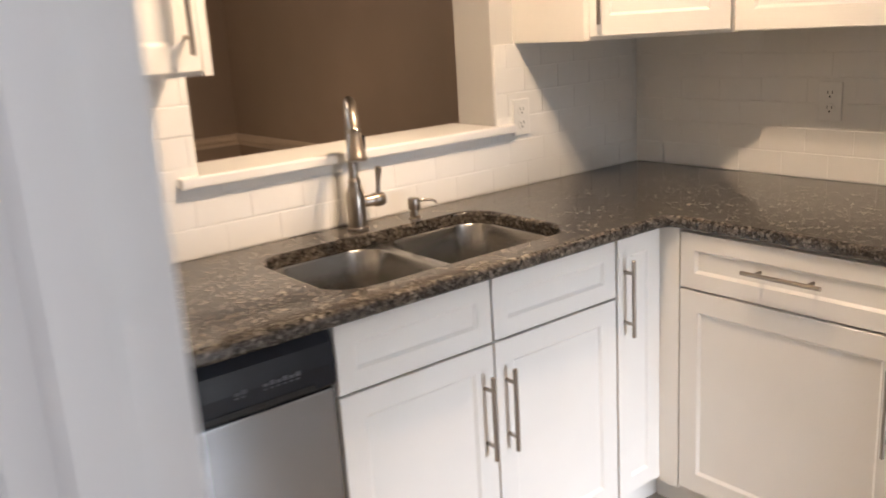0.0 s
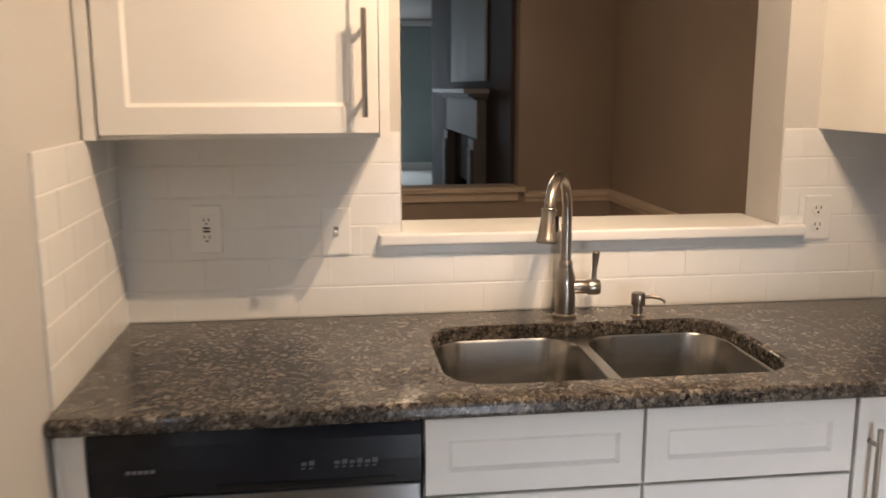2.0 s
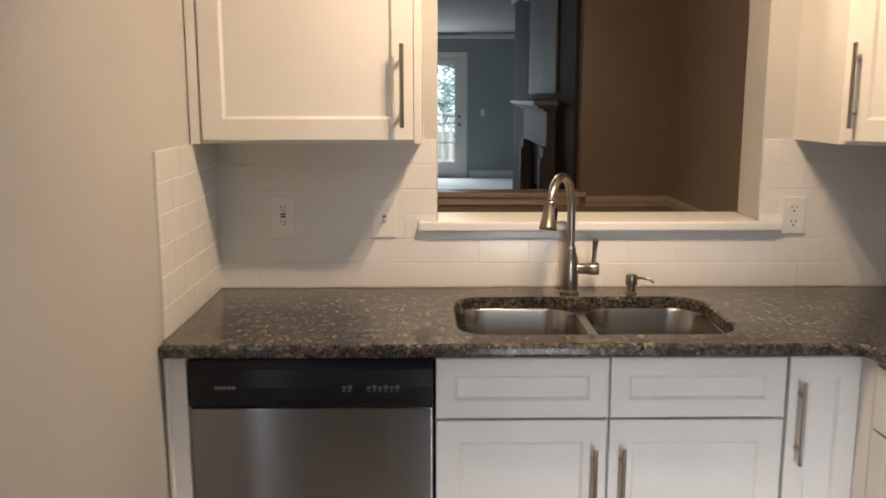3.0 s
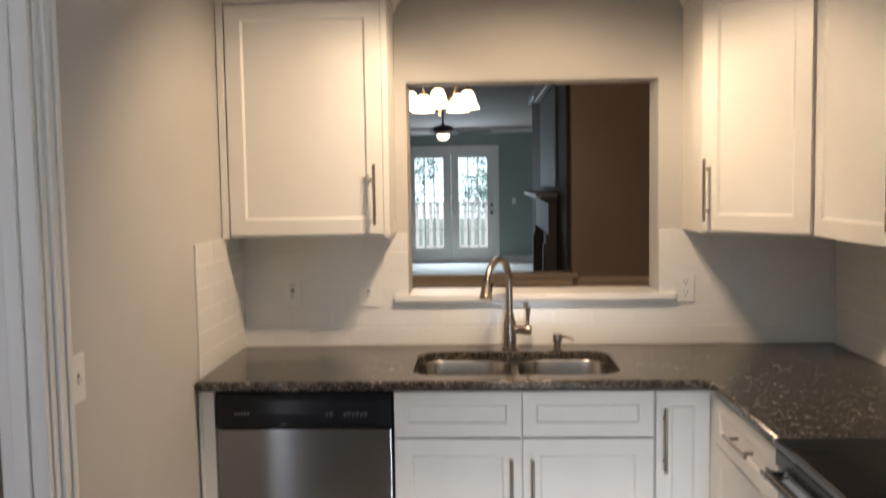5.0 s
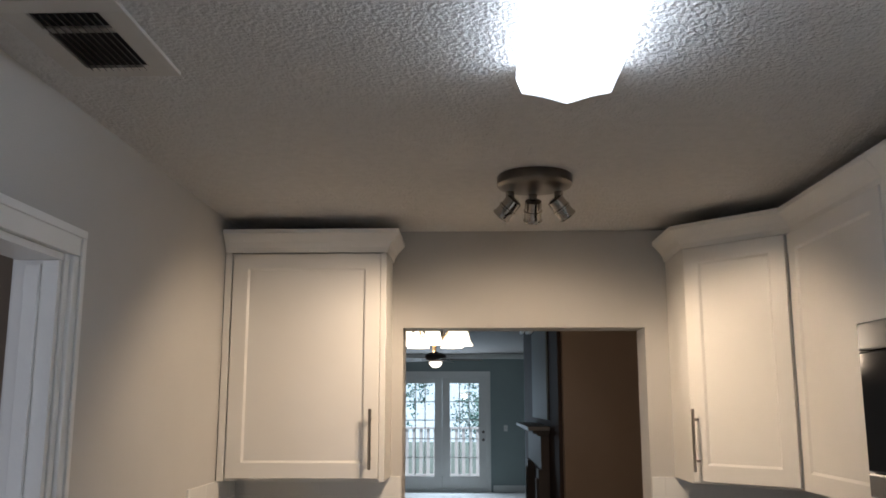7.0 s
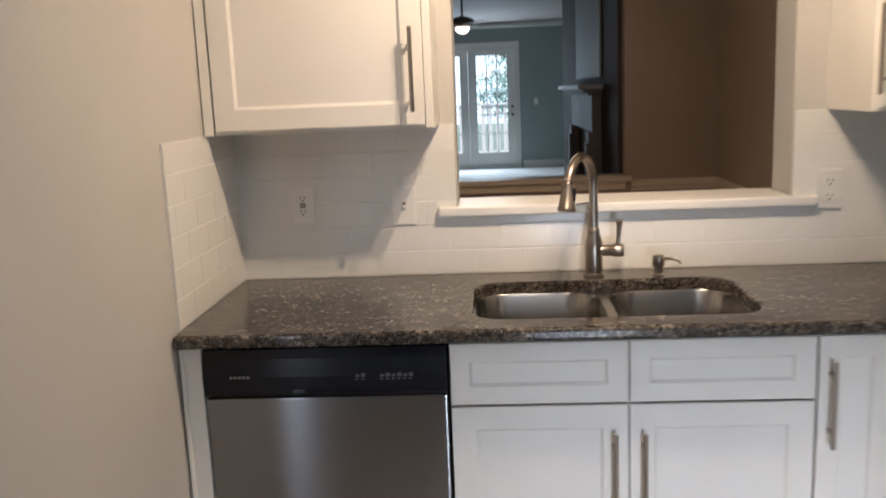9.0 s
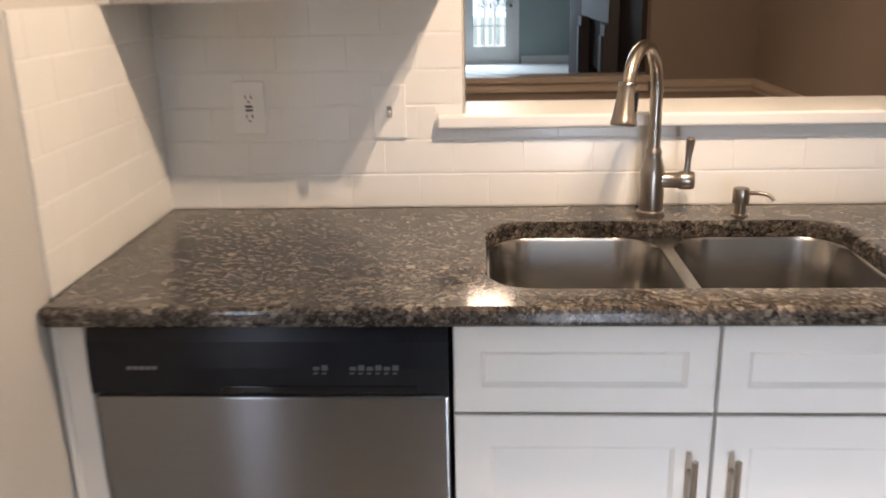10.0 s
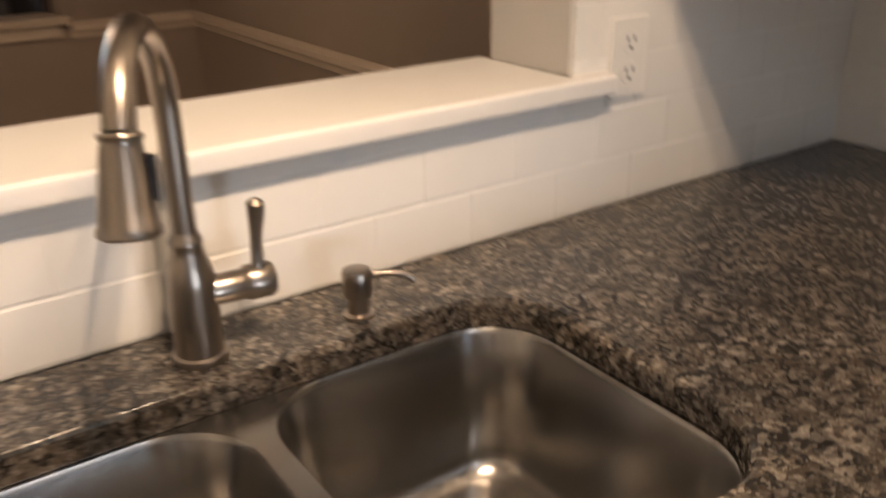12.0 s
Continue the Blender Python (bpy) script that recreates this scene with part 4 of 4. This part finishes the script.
part("firebox", boxes([((2.2, 4.45, 0), (2.25, 5.45, 0.75)), ((CX + 0.02, 4.452, 0.0), (2.2, 4.47, 0.748)), ((CX + 0.02, 5.43, 0.0), (2.2, 5.448, 0.748))]), BRICKM, fp, "sooty firebox")

# ---------- patio doors ----------
structure("trim_patio_doors", boxes([((FX0 - 0.06, FY - 0.025, 0), (FX0, FY - 0.002, FZ1)), ((FX1, FY - 0.025, 0), (FX1 + 0.05, FY - 0.002, FZ1)), ((FX0 - 0.06, FY - 0.025, FZ1), (FX1 + 0.05, FY - 0.002, FZ1 + 0.09)),
                                     ((FX0, FY, 0), (FX0 + 0.03, FY + 0.14, FZ1)), ((FX1 - 0.03, FY, 0), (FX1, FY + 0.14, FZ1)), ((FX0 + 0.03, FY, FZ1 - 0.03), (FX1 - 0.03, FY + 0.14, FZ1)), ((FX0 + 0.03, FY, 0), (FX1 - 0.03, FY + 0.14, 0.05))], 0.004), TRIM,
          "white painted frame of the patio doors", "trim")
for i, (x0, x1) in enumerate(((FX0 + 0.032, 0.388), (0.392, FX1 - 0.032))):
    d = thing("door_%d" % (i + 1), ((x0 + x1) / 2, FY + 0.06, 0.05), "white glazed patio door with small panes", "door", "patio doors", "structure")
    g0, g1, gz0, gz1 = x0 + 0.148, x1 - 0.145, 0.29, 2.06
    y0, y1 = FY + 0.04, FY + 0.085
    part("frame", boxes([((x0, y0, 0.052), (g0, y1, FZ1 - 0.032)), ((g1, y0, 0.052), (x1, y1, FZ1 - 0.032)), ((g0, y0, 0.052), (g1, y1, gz0)), ((g0, y0, gz1), (g1, y1, FZ1 - 0.032))], 0.003), TRIM, d)
    for k in (1, 2):
        x = g0 + (g1 - g0) * k / 3
        part("muntin", box((x - 0.009, y0 + 0.008, gz0), (x + 0.009, y1 - 0.008, gz1)), TRIM, d)
    for k in range(1, 5):
        z = gz0 + (gz1 - gz0) * k / 5
        part("muntin", box((g0, y0 + 0.010, z - 0.009), (g1, y1 - 0.010, z + 0.009)), TRIM, d)
    p = part("pane", box((g0, FY + 0.060, gz0), (g1, FY + 0.064, gz1)), GLASS, d, "clear glass")
    p.visible_shadow = False
    if i == 1:
        part("handle", merge(lathe([(0, 0), (0.025, 0), (0.025, 0.015), (0.012, 0.02), (0.028, 0.045), (0.02, 0.065), (0, 0.065)], Matrix.Translation((x1 - 0.06, y0, 0.98)) @ pose(0, 0, 0, 90, 0, 0), 16),
                             lathe([(0, 0), (0.026, 0), (0.026, 0.02), (0, 0.025)], Matrix.Translation((x1 - 0.06, y0, 1.13)) @ pose(0, 0, 0, 90, 0, 0), 16)), FAN, d, "dark door knob and deadbolt", smooth=True)
plate("light_switch", Matrix.Translation((1.62, FY, 1.2)), "white switch plate beside the patio doors", "switch", "switches on the painted wall")

# ---------- deck and garden ----------
hb = box((-60, 60, -1.0), (60, 60.2, 40))
structure("backdrop", hb, HAZE, "pale bright hazy sky behind the garden", "backdrop")
structure("ground", box((-300, -300, -1.2), (300, 300, -1.0)), GRASS, "green lawn and garden ground", "ground")
structure("deck", box((-4, 13.64, -0.14), (5, 16.6, -0.03)), DECK, "grey wooden deck", "deck")
rl = thing("deck_railing", (0.4, 16.4, -0.03), "white painted wooden deck railing", "railing")
part("top_rail", box((-3.5, 16.36, 1.10), (4.5, 16.48, 1.15), 0.008), WHITEOUT, rl)
part("bottom_rail", box((-3.5, 16.40, 0.07), (4.5, 16.44, 0.12), 0.005), WHITEOUT, rl)
for k in range(46):
    x = -3.1 + k * 0.16
    b = part("baluster", box((x, 16.40, 0.121), (x + 0.075, 16.44, 1.099)), WHITEOUT, rl)
for x in (-3.2, -1.2, 1.75, 3.7):
    part("post", box((x, 16.37, -0.03), (x + 0.09, 16.47, 1.25), 0.006), WHITEOUT, rl)


def tree(x, y, h, seed, label):
    rng = random.Random(seed)
    t = thing("tree", (x, y, -1.0), label, "tree", "garden trees")
    tr = tube([(x, y, -1), (x + 0.1, y, h * 0.3), (x - 0.05, y + 0.1, h * 0.6), (x + 0.1, y, h * 0.95)], [0.22, 0.17, 0.11, 0.03], 10)
    for k in range(7):
        z = h * (0.3 + 0.08 * k)
        a = rng.uniform(0, 6.28)
        L = rng.uniform(1.0, 1.9)
        tube([(x, y, z), (x + math.cos(a) * L * 0.5, y + math.sin(a) * L * 0.5, z + 0.4), (x + math.cos(a) * L, y + math.sin(a) * L, z + 0.6)], [0.07, 0.045, 0.015], 6, tr)
    part("trunk", tr, BARK, t, smooth=True)
    verts, faces = [], []
    blobs = [(Vector((x + rng.uniform(-1.9, 1.9), y + rng.uniform(-1.5, 1.5), rng.uniform(h * 0.15, h))), rng.uniform(0.45, 0.9)) for _ in range(26)]
    for cpos, rad in blobs:
        for _ in range(130):
            u = Vector((rng.gauss(0, 1), rng.gauss(0, 1), rng.gauss(0, 1))).normalized() * rad * rng.uniform(0.5, 1.05)
            p = cpos + u
            a = Vector((rng.gauss(0, 1), rng.gauss(0, 1), rng.gauss(0, 1))).normalized() * rng.uniform(0.05, 0.09)
            b = a.orthogonal().normalized() * a.length * 0.45
            n = len(verts)
            verts += [p - a, p + b, p + a, p - b]
            faces.append((n, n + 1, n + 2, n + 3))
    me = bpy.data.meshes.new("crown")
    me.from_pydata([v - Vector((x, y, -1.0)) for v in verts], [], faces)
    me.materials.append(LEAF)
    o = new("crown", me)
    o.parent = t


tree(1.9, 22.0, 5.0, 3, "leafy green garden tree behind the deck")
tree(-2.6, 25.0, 6.0, 4, "tall leafy green garden tree")
tree(4.0, 30.0, 6.5, 5, "tall leafy green garden tree")
tree(2.4, 27.0, 6.0, 8, "tall leafy green garden tree")

# ---------- unseen slab, added to block the sun at the hall door ---
structure("sun_block_slab", box((-1.6, KY - 2.8, 2.55), (0.10, KY - 0.13, 2.65)), TRIM, "plain white unseen slab added to keep sun off the hall door", "roof")

# ---------- kitchen's back door, glazed ----------
kd = thing("door_4", (1.4, KY - 0.06, 0), "white glazed outer door behind the kitchen", "door", "", "structure")
part("frame", boxes([((1.002, KY - 0.08, 0), (1.06, KY - 0.04, 2.048)), ((1.74, KY - 0.08, 0), (1.798, KY - 0.04, 2.048)), ((1.06, KY - 0.08, 0), (1.74, KY - 0.04, 0.12)), ((1.06, KY - 0.08, 1.96), (1.74, KY - 0.04, 2.048))], 0.003), TRIM, kd)
p = part("pane", box((1.06, KY - 0.062, 0.12), (1.74, KY - 0.058, 1.96)), GLASS, kd, "clear glass")
p.visible_shadow = False

# ---------- hall door, glazed ----------
hd = thing("door_3", (-0.66, KY - 0.06, 0), "white glazed outer door at the end of the hall", "door", "", "structure")
part("frame", boxes([((-1.098, KY - 0.08, 0), (-1.02, KY - 0.04, 2.048)), ((-0.30, KY - 0.08, 0), (-0.222, KY - 0.04, 2.048)), ((-1.02, KY - 0.08, 0), (-0.30, KY - 0.04, 0.15)), ((-1.02, KY - 0.08, 1.95), (-0.30, KY - 0.04, 2.048))], 0.003), TRIM, hd)
p = part("pane", box((-1.02, KY - 0.062, 0.15), (-0.30, KY - 0.058, 1.95)), GLASS, hd, "clear glass")
p.visible_shadow = False

# ---------- subway tiles and floor tiles ----------
TW, TH, TT, J = 0.1524, 0.0762, 0.0075, 0.0008
TCACHE = {}


def tile_mesh(w, h):
    key = (round(w, 3), round(h, 3))
    if key not in TCACHE:
        e = 0.0016
        vs = [(0, 0, 0), (w, 0, 0), (w, 0, h), (0, 0, h)]
        vs += [(0, -TT + e, 0), (w, -TT + e, 0), (w, -TT + e, h), (0, -TT + e, h)]
        g = 0.0006
        vs += [(g, -TT, e), (w - g, -TT, e), (w - g, -TT, h - e), (g, -TT, h - e)]
        fs = []
        for a in (0, 4):
            fs += [(a + k, a + (k + 1) % 4, a + 4 + (k + 1) % 4, a + 4 + k) for k in range(4)]
        fs.append((8, 9, 10, 11))
        me = bpy.data.meshes.new("tile")
        me.from_pydata(vs, [], fs)
        me.materials.append(TILE)
        TCACHE[key] = me
    return TCACHE[key]


def tile_run(parent, m, length, x0=0.0, z_top=lambda x: 99.0, skip=()):
    rng = random.Random(5)
    for row in range(6):
        z0 = CT + 0.001 + row * TH
        z1 = CT + (row + 1) * TH
        x = -0.5 * TW * (row % 2) - 0.035
        while x < length:
            a, b = max(x, 0.0), min(x + TW, length)
            x += TW
            spans = [(a, b, z0, z1)]
            for sx0, sx1, sz0, sz1 in skip:
                nxt = []
                for (p, q, r, s) in spans:
                    if q <= sx0 or p >= sx1 or s <= sz0 or r >= sz1:
                        nxt.append((p, q, r, s))
                        continue
                    if p < sx0:
                        nxt.append((p, sx0, r, s))
                    if q > sx1:
                        nxt.append((sx1, q, r, s))
                    if r < sz0:
                        nxt.append((max(p, sx0), min(q, sx1), r, sz0))
                spans = nxt
            for (p, q, r, s) in spans:
                if q - p < 0.008 or s - r < 0.006:
                    continue
                o = new("tile", tile_mesh(q - p - J, s - r - 2 * J))
                o.parent = parent
                o.matrix_local = m @ pose(p + J / 2, 0.0012 + rng.uniform(-0.0003, 0.0003), r + J, rng.uniform(-0.15, 0.15), 0, rng.uniform(-0.08, 0.08))


def splash(name, bm, label):
    return structure(name, bm, GROUT, label, "backsplash")


s = splash("backsplash_sink", boxes([((0.006, -0.0068, CT), (OX0, -0.0005, 1.3705)), ((OX1, -0.0068, CT), (RX - 0.006, -0.0005, 1.3705)), ((OX0, -0.0068, CT), (OX1, -0.0005, 1.09))]), "white glazed subway tile backsplash behind the sink")
tile_run(s, Matrix.Translation((0.0, -0.0015, 0)), RX - 0.008, skip=((OX0, OX1, 1.091, 3), (0.614, 1.733, 1.091, 1.1235)))
s = splash("backsplash_left", box((0.0005, -0.588, CT), (0.0068, -0.001, 1.3705)), "white glazed subway tiles on the side wall")
tile_run(s, Matrix.Translation((0.0015, -0.588, 0)) @ pose(0, 0, 0, 0, 0, 90), 0.580)
s = splash("backsplash_right", box((RX - 0.0068, -3.26, CT), (RX - 0.0005, -0.001, 1.3705)), "white glazed subway tiles behind the range")
tile_run(s, Matrix.Translation((RX - 0.0015, -0.008, 0)) @ pose(0, 0, 0, 0, 0, -90), 1.6)

fl = bpy.data.objects["floor"]
TM = bpy.data.meshes.new("floor_tile")
w = 0.328
TM.from_pydata([(0, 0, 0), (w, 0, 0), (w, w, 0), (0, w, 0), (0, 0, 0.003), (w, 0, 0.003), (w, w, 0.003), (0, w, 0.003), (0.002, 0.002, 0.005), (w - 0.002, 0.002, 0.005), (w - 0.002, w - 0.002, 0.005), (0.002, w - 0.002, 0.005)], [],
               [(k, (k + 1) % 4, 4 + (k + 1) % 4, 4 + k) for k in range(4)] + [(4 + k, 4 + (k + 1) % 4, 8 + (k + 1) % 4, 8 + k) for k in range(4)] + [(8, 9, 10, 11)])
TM.materials.append(FLOORT)
for i in range(5):
    for j in range(12):
        o = new("floor_tile", TM)
        o.parent = fl
        o.location = (0.02 + i * 0.3325, -0.55 - (j + 1) * 0.3325, 0.0)
